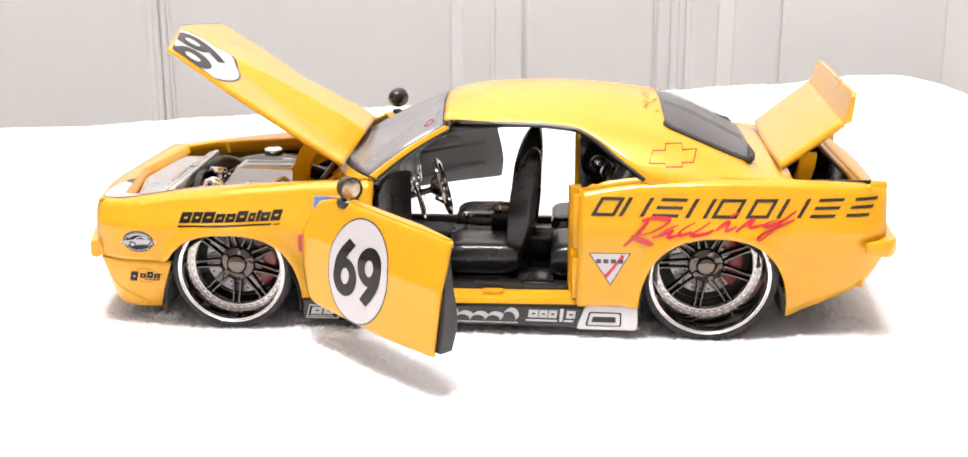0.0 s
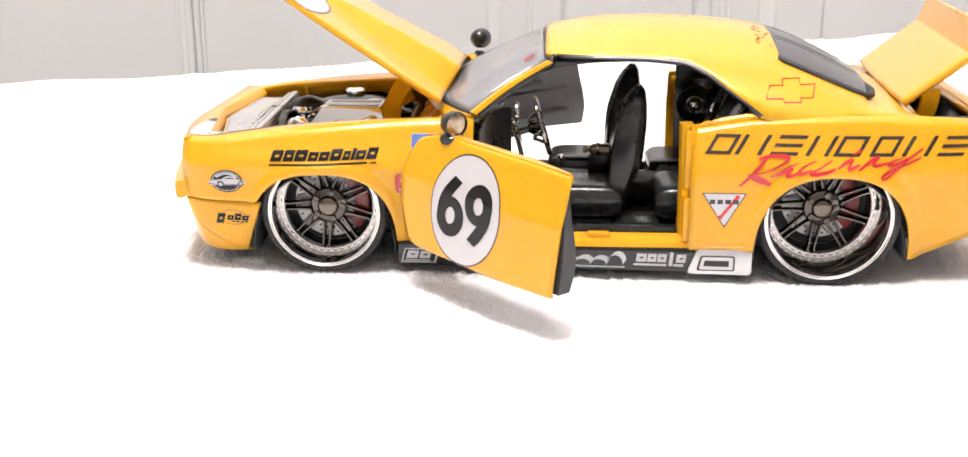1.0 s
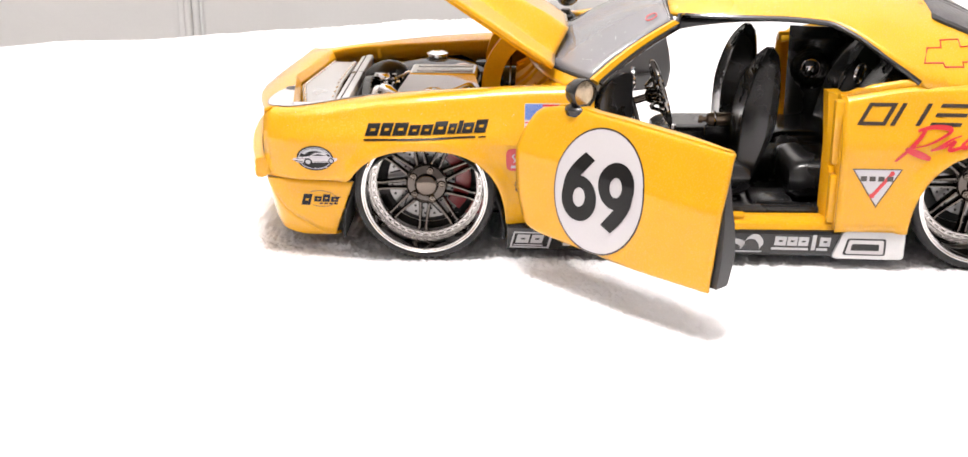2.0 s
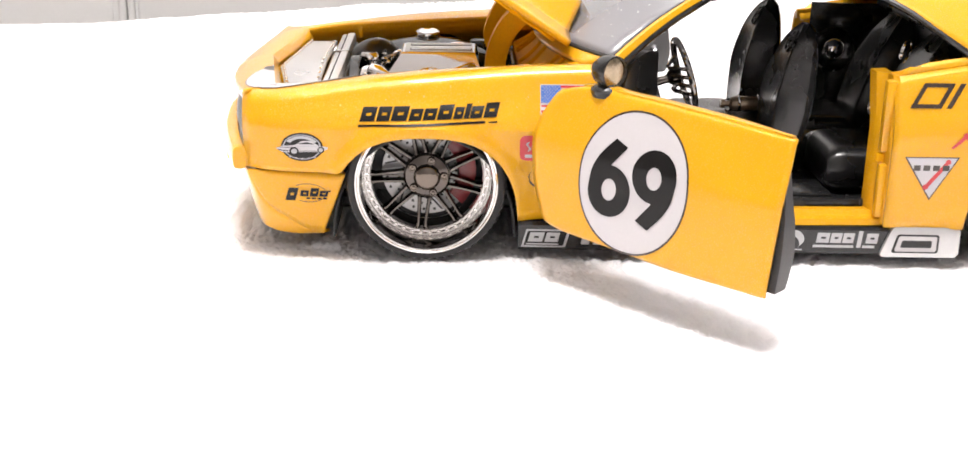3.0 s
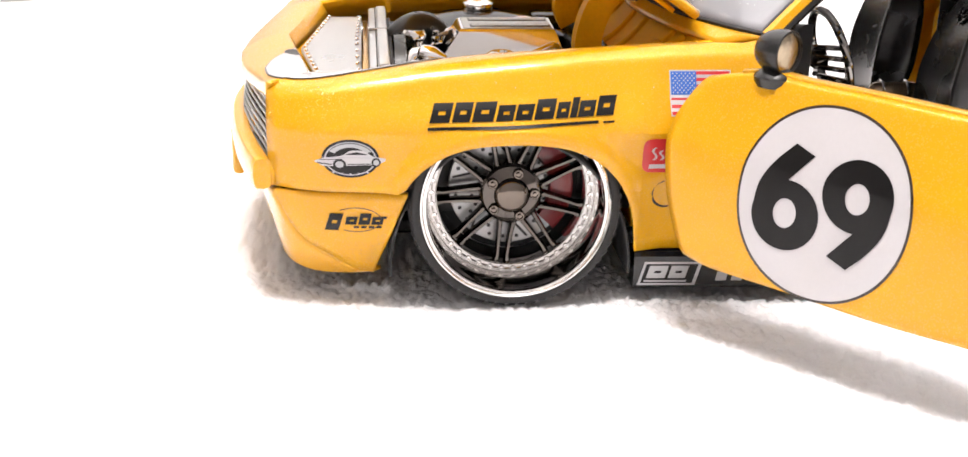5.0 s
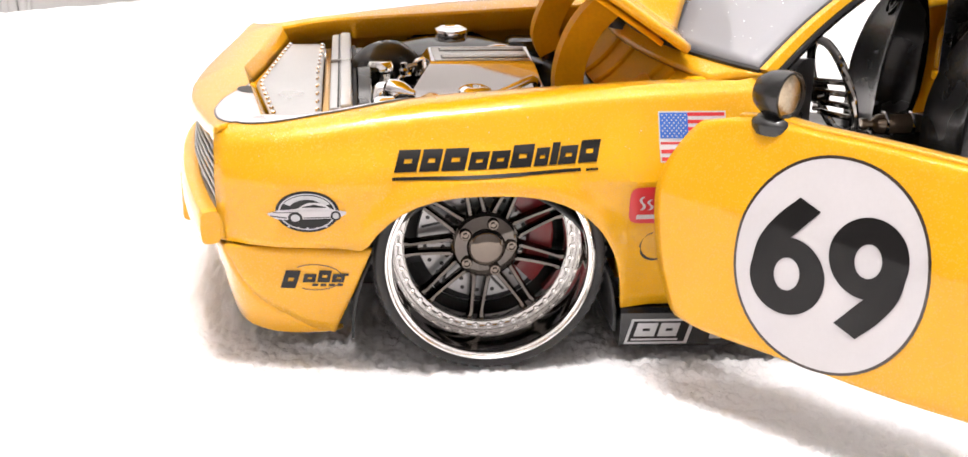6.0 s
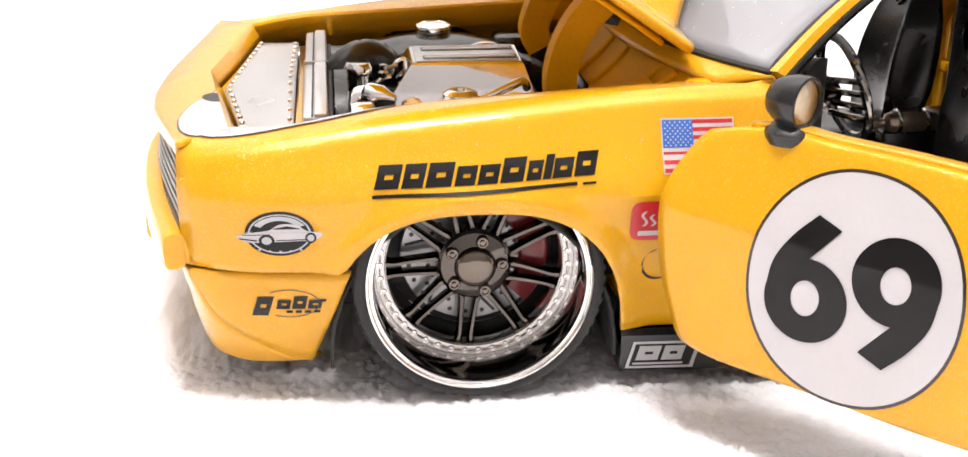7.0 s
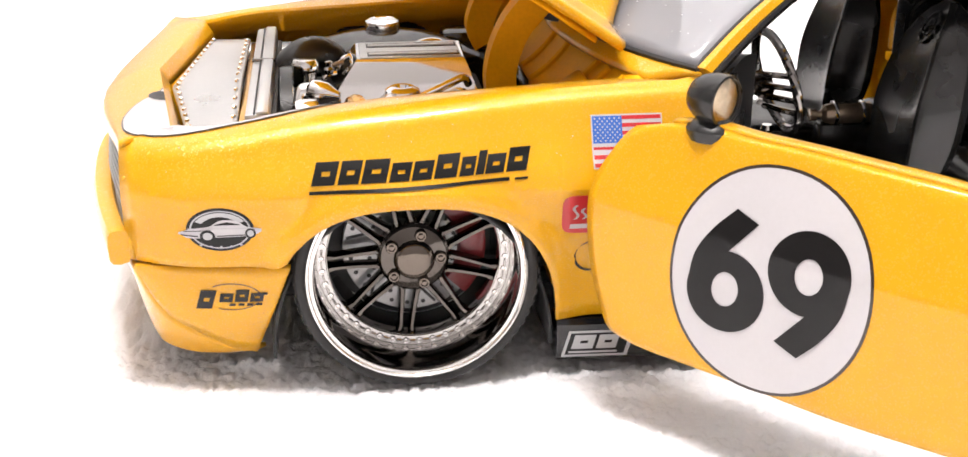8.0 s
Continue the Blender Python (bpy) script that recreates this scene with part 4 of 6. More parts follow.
boot = part("boot_lid", sheet(lambda a, b: lid_place(b * 18.0 - 1.2 * (1 - b) * abs(2 * a - 1) ** 3 * -0.5, (2 * a - 1) * (26.0 + 0.6 * b), -0.4 * (1 - clamp01((1 - abs(2 * a - 1)) * 24))), 40, 16), YELLOW, car, "open yellow boot lid with a lip spoiler", thick=1.2)
sp_secs = []
for k in range(41):
    yn = 2 * k / 40 - 1
    y = yn * 27.2
    drop = 1.0 * clamp01((abs(yn) - 0.93) / 0.07) ** 2
    base, back = Vector(lid_place(17.4, y, 0.4)), Vector(lid_place(19.6, y, -0.6 - 0.012 * y))
    tip = Vector(lid_place(23.5 - 0.8 * drop, y, 4.4 - 0.02 * y - 0.4 * drop))
    tip2 = Vector(lid_place(24.2 - 0.8 * drop, y, 3.6 - 0.02 * y - 0.4 * drop))
    sp_secs.append([tuple(base), tuple(base.lerp(tip, 0.5) - LID_UP * 0.15), tuple(tip), tuple((tip + tip2) / 2 + LID_E * 0.25 + LID_UP * 0.2), tuple(tip2), tuple(tip2.lerp(back, 0.5)), tuple(back)])
part("spoiler", loft(sp_secs, close=True, cap=True), YELLOW, boot, sharp=32)
for s in (-1, 1):
    ring_pts = arc_points([(73.5, s * 22, 30.0), (77.0, s * 22, 33.0), (79.0, s * 22, 37.0), (79.6, s * 22, 41.6)], 14)
    rows_a = [[tuple(p + Vector((1.9, 0.9, 0))), tuple(p + Vector((1.9, -0.9, 0))), tuple(p + Vector((-1.9, -0.9, 0))), tuple(p + Vector((-1.9, 0.9, 0)))] for p in ring_pts]
    part("boot_hinge_arm", loft(rows_a, close=True, cap=True), YELLOW_IN, boot, "curved yellow hinge arm", sharp=40)


# ---- wheels ----
def build_wheel(cx, cz, tyre_r, rim_r, y_face, s, width, deep, turn, step=1.3, camber=0):
    """A deep-dish wheel: chrome rim > tyre, rivets, paired spokes, hub, nuts, disc, caliper. deep: from the lip to the riveted band."""
    m = mm_pose(cx, s * y_face, cz, 90 + camber if s < 0 else -90 - camber, 0, 0)
    spin = m @ pose(0, 0, 0, 0, 0, turn)
    R, band, d = rim_r, rim_r - step, deep
    rim = part("wheel", lathe([(R - 0.1, -1.2), (R, -0.5), (R, 0.0), (R - 0.12, 0.28), (R - 0.34, 0.36), (R - 0.5, 0.2), (R - 0.56, 0.0), (R - 0.66, 0.0), (R - 0.76, 0.14), (R - 0.88, 0.1), (R - 0.98, -0.25), (R - 1.02, -0.7),
                               (R - 1.08, -2.2), (R - 1.16, -2.35), (band + 0.08, -d + 0.7), (band, -d + 0.15), (band - 0.1, -d), (band - 0.25, -d - 0.02), (band - 1.0, -d - 0.25), (band - 1.12, -d - 0.22), (band - 1.25, -d - 0.32),
                               (band - 1.4, -d - 0.75), (band - 1.5, -d - 2.0), (band - 1.6, -width + 1.0), (R - 0.6, -width)], m, 96),
               WHEEL_CHROME, car, "deep-dish chrome wheel with black spokes", sharp=30)
    T = tyre_r
    tyre_prof = [(R - 0.15, -0.9), (R - 0.08, -0.05), (R + 0.12, 0.12), (mixv(R, T, 0.4), 0.2), (mixv(R, T, 0.75), -0.05), (T - 0.12, -0.6), (T, -1.3)]
    for k in range(6):
        h0 = -1.9 - k * (width - 3.6) / 6
        tyre_prof += [(T, h0), (T - 0.22, h0 - 0.12), (T - 0.22, h0 - 0.4), (T, h0 - 0.52)]
    tyre_prof += [(T, -width + 1.4), (T - 0.4, -width + 0.4), (R - 0.35, -width)]
    part("tyre", lathe(tyre_prof, m, 96), RUBBER, rim, "black low-profile tyre", sharp=40)
    bm = bmesh.new()
    for k in range(64):
        for h0, wide in ((-1.5, 1.5), (-4.0, 2.6), (-width + 3.0, 2.6)):
            bm = rbox(0, 0, 0, 0.5, 0.9, wide, 0, m=m @ pose(0, 0, 0, 0, 0, 360 / 64 * (k + (0.5 if h0 < -3 else 0))) @ Matrix.Translation((T - 0.14, 0, h0)) @ pose(0, 0, 0, 18, 0, 0), bm=bm)
    part("tread", bm, RUBBER, rim, "cross-cut tread blocks", smooth=False)
    part("rim_band", lathe([(band - 0.06, -d - 0.15), (band - 0.1, -d + 0.1), (band - 0.2, -d + 0.13), (band - 1.15, -d - 0.04), (band - 1.22, -d - 0.12), (band - 1.24, -d - 0.4)], m, 96), RIM_BAND, rim, "satin silver riveted band")
    # riveted band: round bosses with a cupped head, linked by a raised strip
    bm = bmesh.new()
    count = 42
    rr = band - 0.62
    for k in range(count):
        a = 2 * math.pi * k / count
        bm = lathe([(0.4, -0.3), (0.4, 0.08), (0.33, 0.18), (0.25, 0.16), (0.19, 0.04), (0, 0.08)], spin @ Matrix.Translation((rr * math.cos(a), rr * math.sin(a), -d + 0.02)), 10, bm)
    part("rivet_ring", bm, CHROME, rim, "ring of chrome rim rivets")
    bm = bmesh.new()
    for k in range(count):
        q0, q1 = 2 * math.pi * (k + 0.3) / count, 2 * math.pi * (k + 0.7) / count
        bm = tube([spin @ Vector((rr * math.cos(q), rr * math.sin(q), -d + 0.06)) for q in np.linspace(q0, q1, 4)], 0.14, 6, bm=bm)
    part("rivet_link", bm, DARK_CHROME, rim, "raised links between the rivets")
    for gr in (band - 0.04, band - 1.24):
        part("rim_groove", tube([m @ Vector((gr * math.cos(q), gr * math.sin(q), -d + 0.02)) for q in np.linspace(0, 2 * math.pi, 97)[:-1]], 0.09, 5, closed=True), DARK_CHROME, rim)
    # nine pairs of slim spokes, wide apart at the hub and closing towards the rim
    h_hub, h_rim = -d - 0.35, -d - 0.6
    r0, r1 = 3.4, band - 1.35
    for k in range(9):
        a = 40.0 * k
        at = spin @ pose(0, 0, 0, 0, 0, a)
        bm = bmesh.new()
        for e in (-1, 1):
            secs_ = []
            for j in range(9):
                t = j / 8
                r = mixv(r0, r1, t)
                across = e * (mixv(1.02, 0.62, t ** 0.7) + 0.18 * clamp01((t - 0.85) / 0.15) ** 2)
                hh = mixv(h_hub, h_rim, t) - 0.25 * math.sin(math.pi * t)
                w2, d2 = mixv(0.40, 0.30, t) + 0.22 * clamp01((t - 0.85) / 0.15) ** 2 + 0.2 * clamp01((0.15 - t) / 0.15), 1.5
                q = [(r, across - w2, hh - d2), (r, across - w2, hh - 0.4), (r, across - w2 * 0.5, hh - 0.03), (r, across, hh), (r, across + w2 * 0.5, hh - 0.03), (r, across + w2, hh - 0.4), (r, across + w2, hh - d2)]
                secs_.append([tuple(at @ Vector(p)) for p in q])
            bm = join(bm, loft(secs_, close=True, cap=True))
        bm = join(bm, tube([at @ Vector((r0 + 0.95 - 0.8 * math.sin(q), 0.95 * math.cos(q), h_hub - 0.35)) for q in np.linspace(0, math.pi, 9)], 0.4, 8))
        part("spoke", bm, BLACK_CHROME, rim, sharp=40)
    hub = part("hub", lathe([(0, -d + 0.75), (2.2, -d + 0.75), (2.5, -d + 0.65), (3.3, -d + 0.45), (3.9, -d + 0.2), (4.25, -d - 0.2), (4.35, -d - 0.9), (4.35, -d - 2.2), (0, -d - 2.3)], spin, 48), BLACK_CHROME, rim, "black chrome hub with a polished cap", sharp=25)
    part("hub_cap", lathe([(0, -d + 1.75), (1.1, -d + 1.68), (1.9, -d + 1.45), (2.3, -d + 1.15), (2.45, -d + 0.7), (2.45, -d)], spin, 48), BRONZE_CHROME, hub, "smoky bronze polished cap", sharp=50)
    for k in range(5):
        a = 2 * math.pi * k / 5 + radians(3 - turn)
        nut = spin @ Matrix.Translation((3.15 * math.cos(a), 3.15 * math.sin(a), -d + 0.6))
        part("wheel_nut", lathe([(0.72, -0.5), (0.72, 0.35), (0.62, 0.5), (0.46, 0.52), (0.42, 0.2), (0.27, 0.2), (0.27, 0.6), (0, 0.66)], nut, 16), BRONZE_CHROME, rim, sharp=25)
    dd = -d - 3.6
    part("brake_disc", lathe([(3.5, dd), (8.3, dd), (8.4, dd - 0.1), (8.4, dd - 0.6), (3.5, dd - 0.6)], m, 48, closed=True), DISC, rim, "drilled steel brake disc", sharp=30)
    bm = bmesh.new()
    for k in range(24):
        for j, r in enumerate((5.3, 6.4, 7.5)):
            a = 2 * math.pi * (k + 0.33 * j) / 24
            if k % 4 != 3:
                bm = lathe([(0.29, 0.04), (0, 0.05)], m @ Matrix.Translation((r * math.cos(a), r * math.sin(a), dd)), 7, bm)
        if k % 4 == 3:
            a0 = 360 / 24 * k
            bm = rbox(0, 0, 0, 3.2, 0.34, 0.08, 0, m=m @ pose(0, 0, 0, 0, 0, a0) @ Matrix.Translation((6.5, 0, dd + 0.02)) @ pose(0, 0, 0, 0, 0, 28), bm=bm)
    part("disc_drilling", bm, MATT, rim, "dark drillings and slots of the disc")
    secs_ = []
    for j in range(13):
        a = math.radians(mixv(-44, 52, j / 12))
        ring = [(5.6, dd + 0.3), (5.9, dd + 0.8), (8.5, dd + 0.8), (9.0, dd + 0.4), (9.0, dd - 1.2), (5.6, dd - 1.2)]
        secs_.append([tuple(m @ Vector((r * math.cos(a), r * math.sin(a), h))) for r, h in ring])
    part("brake_caliper", loft(secs_, close=True, cap=True), RED, rim, "red brake caliper", sharp=40)
    part("wheel_back", lathe([(band - 1.6, -width + 0.8), (0, -width + 0.6)], m, 40), MATT, rim)
    return rim


for side in (-1, 1):
    build_wheel(-56.3, 14.85, 14.2, 12.85, 36.0, side, 12.6, 5.9, 24)
    build_wheel(56.1, 14.95, 15.8, 14.22, 36.7, side, 15.0, 8.4, 22, 1.85, 3.0)

# ---- interior ----
SEAT_FRONT = curve([(0, 1.4), (0.2, 0.0), (0.48, 0.3), (0.77, 2.2), (0.92, 4.2), (1, 5.9)])
SEAT_REAR = curve([(0, 2.8), (0.16, 4.8), (0.43, 7.7), (0.77, 8.4), (0.95, 8.1), (1, 7.2)])
SEAT_WIDE = curve([(0, 0.70), (0.2, 0.95), (0.48, 1.0), (0.7, 0.90), (0.85, 0.68), (0.95, 0.42), (1, 0.14)])


def seat_back(cx, cy, z0, z1, lean, half_w, name, parent, label):
    """A tall leaf-shaped bucket shell: flat front panel, creased bolsters, rounded tip with an embossed oval."""
    secs_ = []
    for j in range(25):
        t = j / 24
        z, w = mixv(z0, z1, t), half_w * SEAT_WIDE(t)
        f, r = cx + SEAT_FRONT(t) + lean * t, cx + SEAT_REAR(t) + lean * t
        d = r - f
        ring = [(f + 0.5, 0), (f + 0.45, 0.5), (f + 0.15, 0.74), (f, 0.80), (f + 0.25, 0.86), (f + 0.3 * d, 0.96), (f + 0.7 * d, 1.0), (r - 0.12 * d, 0.92), (r, 0.6), (r, 0)]
        ring = [(x_, w * q) for x_, q in ring] + [(x_, -w * q) for x_, q in reversed(ring[1:-1])]
        secs_.append([(x_, cy + y_, z) for x_, y_ in ring])
    back = part(name, loft(secs_, close=True, cap=True), BLACK, parent, label, sharp=24)
    tc = 0.885
    c = Vector((cx + SEAT_FRONT(tc) + lean * tc + 0.35, cy, mixv(z0, z1, tc)))
    up = Vector((cx + SEAT_FRONT(tc + 0.03) - cx - SEAT_FRONT(tc - 0.03) + lean * 0.06, 0, (z1 - z0) * 0.06)).normalized()
    for rr in (0.75, 1.45):
        part("head_emblem", tube([c + up * (1.5 * rr * math.sin(a)) + Vector((0, rr * math.cos(a), 0)) for a in np.linspace(0, 2 * math.pi, 29)[:-1]], 0.2, 6, closed=True), BLACK, parent)
    return back


def cushion(x0, x1, cy, z0, z1, half_w, name, parent, label=""):
    def ring(x, k):
        t = (x - x0) / (x1 - x0)
        out = []
        fall = 1 - 0.35 * abs(2 * t - 1) ** 6
        for i in range(20):
            a = 2 * math.pi * i / 20
            ca, sa = math.cos(a), math.sin(a)
            dish = -0.9 * (1 - abs(ca)) if sa > 0 else 0
            out.append((x, cy + half_w * math.copysign(abs(ca) ** 0.5, ca) * (0.85 + 0.15 * fall), (z0 + z1) / 2 + (z1 - z0) / 2 * fall * math.copysign(abs(sa) ** 0.5, sa) + dish))
        return out
    return part(name, loft([ring(mixv(x0, x1, k / 14), k) for k in range(15)], close=True, cap=True), BLACK, parent, label, sharp=50)


for s in (-1, 1):
    seat = cushion(-6.2, 11.0, s * 14.5, 9.5, 18.6, 8.0, "front_seat", car, "black bucket seat with tall leaf-shaped back")
    seat_back(8.3, s * 14.5, 12.0, 40.5, 0.0, 7.6, "backrest", seat, "black bucket backrest with embossed oval")
    part("seat_base", rbox(2.5, s * 14.5, 8.4, 13, 13, 2.6, 0.6), MATT, seat)
    rear = cushion(19.2, 32.5, s * 13.0, 9.0, 18.6, 9.6, "rear_seat", car, "black rear bucket seat")
    seat_back(31.0, s * 12.0, 14.0, 39.6, 6.2, 8.0, "backrest", rear, "black rear backrest with embossed oval")
    part("foot_plate", rbox(15.6, s * 20.0, 9.6, 8.4, 10, 1.2, 0.3), BLACK, car)
    part("quarter_lining", loft([[(26.6 if s < 0 else 27.0, s * (25.2 if s < 0 else 27.0), z), (34, s * 25.0, z), (44, s * 24.6, z)] for z in np.linspace(8, 21.0 if s < 0 else 38, 8)]), BLACK, car, "black rear side lining", thick=0.6)
    spk_m = Matrix.Translation((31.9, s * 24.4, 28.2)) @ Matrix.Scale(1.3, 4) @ Vector((0, -s, 0.05)).to_track_quat("Z", "Y").to_matrix().to_4x4()
    speaker = part("speaker", lathe([(3.6, 0), (3.7, 0.5), (3.4, 0.7), (3.1, 0.45), (1.6, 0.1), (1.4, 0.2), (1.2, 0.7), (0, 1.1)], spk_m, 32), GLOSS_BLACK, car, "black round speaker with chrome dome")
    part("speaker_ring", lathe([(3.6, 0.5), (3.75, 0.75), (3.5, 0.95), (3.3, 0.7)], spk_m, 32, closed=True), DARK_CHROME, speaker)
    part("speaker_dome", lathe([(2.0, 0.6), (1.7, 1.2), (0.9, 1.7), (0, 1.9)], spk_m, 20), CHROME, speaker)
part("parcel_shelf", rbox(51, 0, 38.2, 20, 52, 1.2, 0.4), BLACK, car, "black parcel shelf")
part("rear_bulkhead", rbox(44, 0, 24, 1.2, 60, 28, 0.4), BLACK, car)
part("sill_trim", rbox(0, -31.4, 10.2, 49, 2.0, 2.6, 0.5), BLACK, car)
part("sill_trim", rbox(0, 31.0, 9.4, 49, 2.0, 3.0, 0.5), BLACK, car)
part("cabin_floor", rbox(4, 0, 8.2, 66, 62, 1.6, 0.5), BLACK, car, "black moulded cabin floor")
part("tunnel", loft([[(x, -4.2, 9), (x, -3.4, 13.5 + h), (x, 0, 14.6 + h), (x, 3.4, 13.5 + h), (x, 4.2, 9)] for x, h in ((-26, 3.5), (-12, 2.4), (0, 1.4), (20, 1.0), (42, 2))]), BLACK, car, thick=0.5)
part("headliner", sheet(lambda u, v: (mixv(-5.5, 46, v), (2 * u - 1) * 22, cabin_z(mixv(-5.5, 46, v), (2 * u - 1) * 22) - 1.6), 14, 16), MATT, car, "black roof lining", thick=0.3)
part("dashboard", loft([[(-28, y, 20), (-19.5, y, 19.5), (-17.5, y, 23), (-18.2, y, 27), (-17.6, y, 30.6), (-19, y, 33.6), (-24, y, 35.2), (-29, y, 35.0)] for y in np.linspace(-30, 30, 13)], close=True, cap=True), BLACK, car, "black dashboard", sharp=35)
DASH_END_TOP = curve([(0, 32.6), (0.15, 35.2), (0.4, 37.0), (0.7, 37.6), (1, 37.0)])
part("dash_end", loft([[(-21.3 + 6.9 * u, -32.4 + 7.4 * u ** 1.2, z) for z in np.linspace(18, DASH_END_TOP(u), 8)] + [(-22.3 + 5.5 * u, -30.4 + 7.0 * u, DASH_END_TOP(u) - 0.3), (-23.3 + 5.0 * u, -29.6 + 7.0 * u, 18)] for u in np.linspace(0, 1, 11)], close=True, cap=True),
     BLACK, car, "black rounded end of the dashboard", sharp=40)


def bulkhead_at(u, v):
    """Sloping scuttle plate under the bonnet's rear edge, then straight down."""
    y = (2 * u - 1) * 27.5
    if v < 0.6:
        t = v / 0.6
        return (mixv(-29.0, -38.5, t) - 3.0 * (1 - (y / 28) ** 2) * (1 - t), y, mixv(35.3, 28.6, t) - 0.8 * math.sin(math.pi * t))
    t = (v - 0.6) / 0.4
    return (-38.5 - 0.5 * t, y, mixv(28.6, 9, t))


bulk = part("bulkhead", sheet(bulkhead_at, 20, 20), YELLOW_IN, car, "amber-yellow ribbed bulkhead plate", thick=0.8, sharp=30)
for y in (-25, -20.5, -16.5, -4, 4, 16.5, 20.5, 25):
    pts = [Vector(bulkhead_at((y * mixv(1.0, 0.9, k / 8) / 27.5 + 1) / 2, mixv(0.06, 0.58, k / 8))) + Vector((0, 0, 0.25)) for k in range(9)]
    part("bulkhead_rib", tube(pts, 0.45, 6), YELLOW_IN, bulk)
part("firewall", sheet(lambda u, v: (-39.9 - 0.6 * v, mixv(-9.5, 26.5, u), mixv(30.4, 10, v)), 6, 6), GLOSS_BLACK, car, "black lower firewall behind the engine", thick=0.4)
part("bulkhead_ledge", rbox(-36.2, -19.0, 31.6, 5.5, 6.0, 1.4, 0.5, m=pose(0, 0, 0, 0, -32, 0)), YELLOW_IN, bulk)

# steering wheel, column, gauges, shifter
WHEEL_C = Vector((-7.6, -14.2, 30.6))
sw_m = Matrix.Translation(WHEEL_C) @ Vector((0.955, 0.05, 0.28)).to_track_quat("Z", "Y").to_matrix().to_4x4()
steering = part("steering_wheel", tube([sw_m @ Vector((6.7 * math.cos(a), 6.7 * math.sin(a), 0)) for a in np.linspace(0, 2 * math.pi, 41)[:-1]], 0.62, 10, closed=True), DARK_CHROME, car, "chromed three-spoke steering wheel")
for k in range(4):
    # slatted spokes, stacked from the boss to the rim
    for e in (-1, 1):
        part("spoke", tube([sw_m @ Vector((e * 0.7, -2.4 + 1.5 * k, -2.6)), sw_m @ Vector((e * 3.4, -2.6 + 1.6 * k, -1.4)), sw_m @ Vector((e * 6.2, -2.8 + 1.7 * k, -0.1))], 0.42, 8), DARK_CHROME, steering)
part("boss", lathe([(0, 0.2), (1.4, 0.1), (1.7, -0.6), (1.4, -1.8), (0.8, -2.4), (0.8, -11)], sw_m @ Matrix.Translation((0, 0, -1.0)), 20), BLACK_CHROME, steering)
for k, (gx, gy, gz, gr) in enumerate(((-17.2, -18.5, 29.0, 2.3), (-17.2, -13.0, 29.4, 2.6), (-17.2, -8.0, 28.6, 1.9), (-17.2, -3, 28.4, 1.6))):
    part("gauge", lathe([(gr, 0), (gr, 1.2), (gr - 0.4, 1.4), (gr - 0.5, 0.8), (0, 0.8)], Matrix.Translation((gx, gy, gz)) @ pose(0, 0, 0, 0, 82, 0), 24), CHROME, car, "chrome-rimmed gauge")
part("gauge_ring", tube([(-13.6, -14 + 1.9 * math.cos(a), 33.8 + 1.9 * math.sin(a)) for a in np.linspace(0, 2 * math.pi, 25)[:-1]], 0.5, 8, closed=True), CHROME, car, "chrome gauge ring")
part("tachometer", lathe([(0, 0.5), (1.6, 0.4), (1.8, 0)], Matrix.Translation((-13.6, -14, 33.8)) @ pose(0, 0, 0, 0, 80, 0), 24), GOLD, car, "gold-faced round gauge")
for y0, z0, y1, z1 in ((-16.4, 31.6, -17.6, 24.0), (-12.0, 31.0, -11.0, 23.6), (-14.0, 30.6, -14.4, 22.6)):
    part("column_strut", tube(arc_points([(-14.6, y0, z0), (-13.2, (y0 + y1) / 2, (z0 + z1) / 2), (-12.2, y1, z1)], 8), 0.55, 8), CHROME, car)
for px, pz in ((32.2, 36.4), (27.4, 26.3)):
    part("belt_pod", lathe([(0, 0.6), (1.3, 0.5), (2.0, 0.2), (2.2, 0), (2.2, -0.4)], Matrix.Translation((px, -20.0, pz)) @ Vector((-0.75, 0.6, 0.15)).to_track_quat("Z", "Y").to_matrix().to_4x4(), 24), CHROME, car, "oval chrome pod by the rear seat")
for y in (-18, -14, -10.5):
    part("pedal", rbox(-19.5, y, 14.5, 0.8, 2.0, 3.0, 0.3, m=pose(0, 0, 0, 0, -25, 0)), CHROME, car)
    part("pedal_arm", tube([(-20, y, 15.5), (-22, y, 19), (-23, y, 23)], 0.4, 6), CHROME, car)
part("shifter", lathe([(0, 20.2), (0.7, 20.0), (0.9, 19.3), (0.45, 18.4), (0.3, 16), (1.6, 15.4), (1.8, 14.6)], Matrix.Translation((-3.0, 0.5, 0)), 16), CHROME, car, "chrome gear shifter")
bottle = part("gas_bottle", lathe([(0, 0), (1.0, 0.1), (1.55, 0.6), (1.6, 1.2), (1.6, 6.6), (1.35, 7.4), (0.6, 7.9), (0.5, 8.6), (0.9, 8.7), (0.9, 9.6), (0, 9.7)], Matrix.Translation((12.0, -1.4, 21.8)) @ pose(0, 0, 0, 0, -90, 0), 20), BRONZE, car, "small smoked-bronze gas bottle")
for x in (7.0, 11.0):
    part("bottle_strap", tube([(x - 1, -1.4 + 1.72 * math.cos(a), 21.8 + 1.72 * math.sin(a)) for a in np.linspace(0, 2 * math.pi, 21)[:-1]], 0.25, 6, closed=True), CHROME, car)
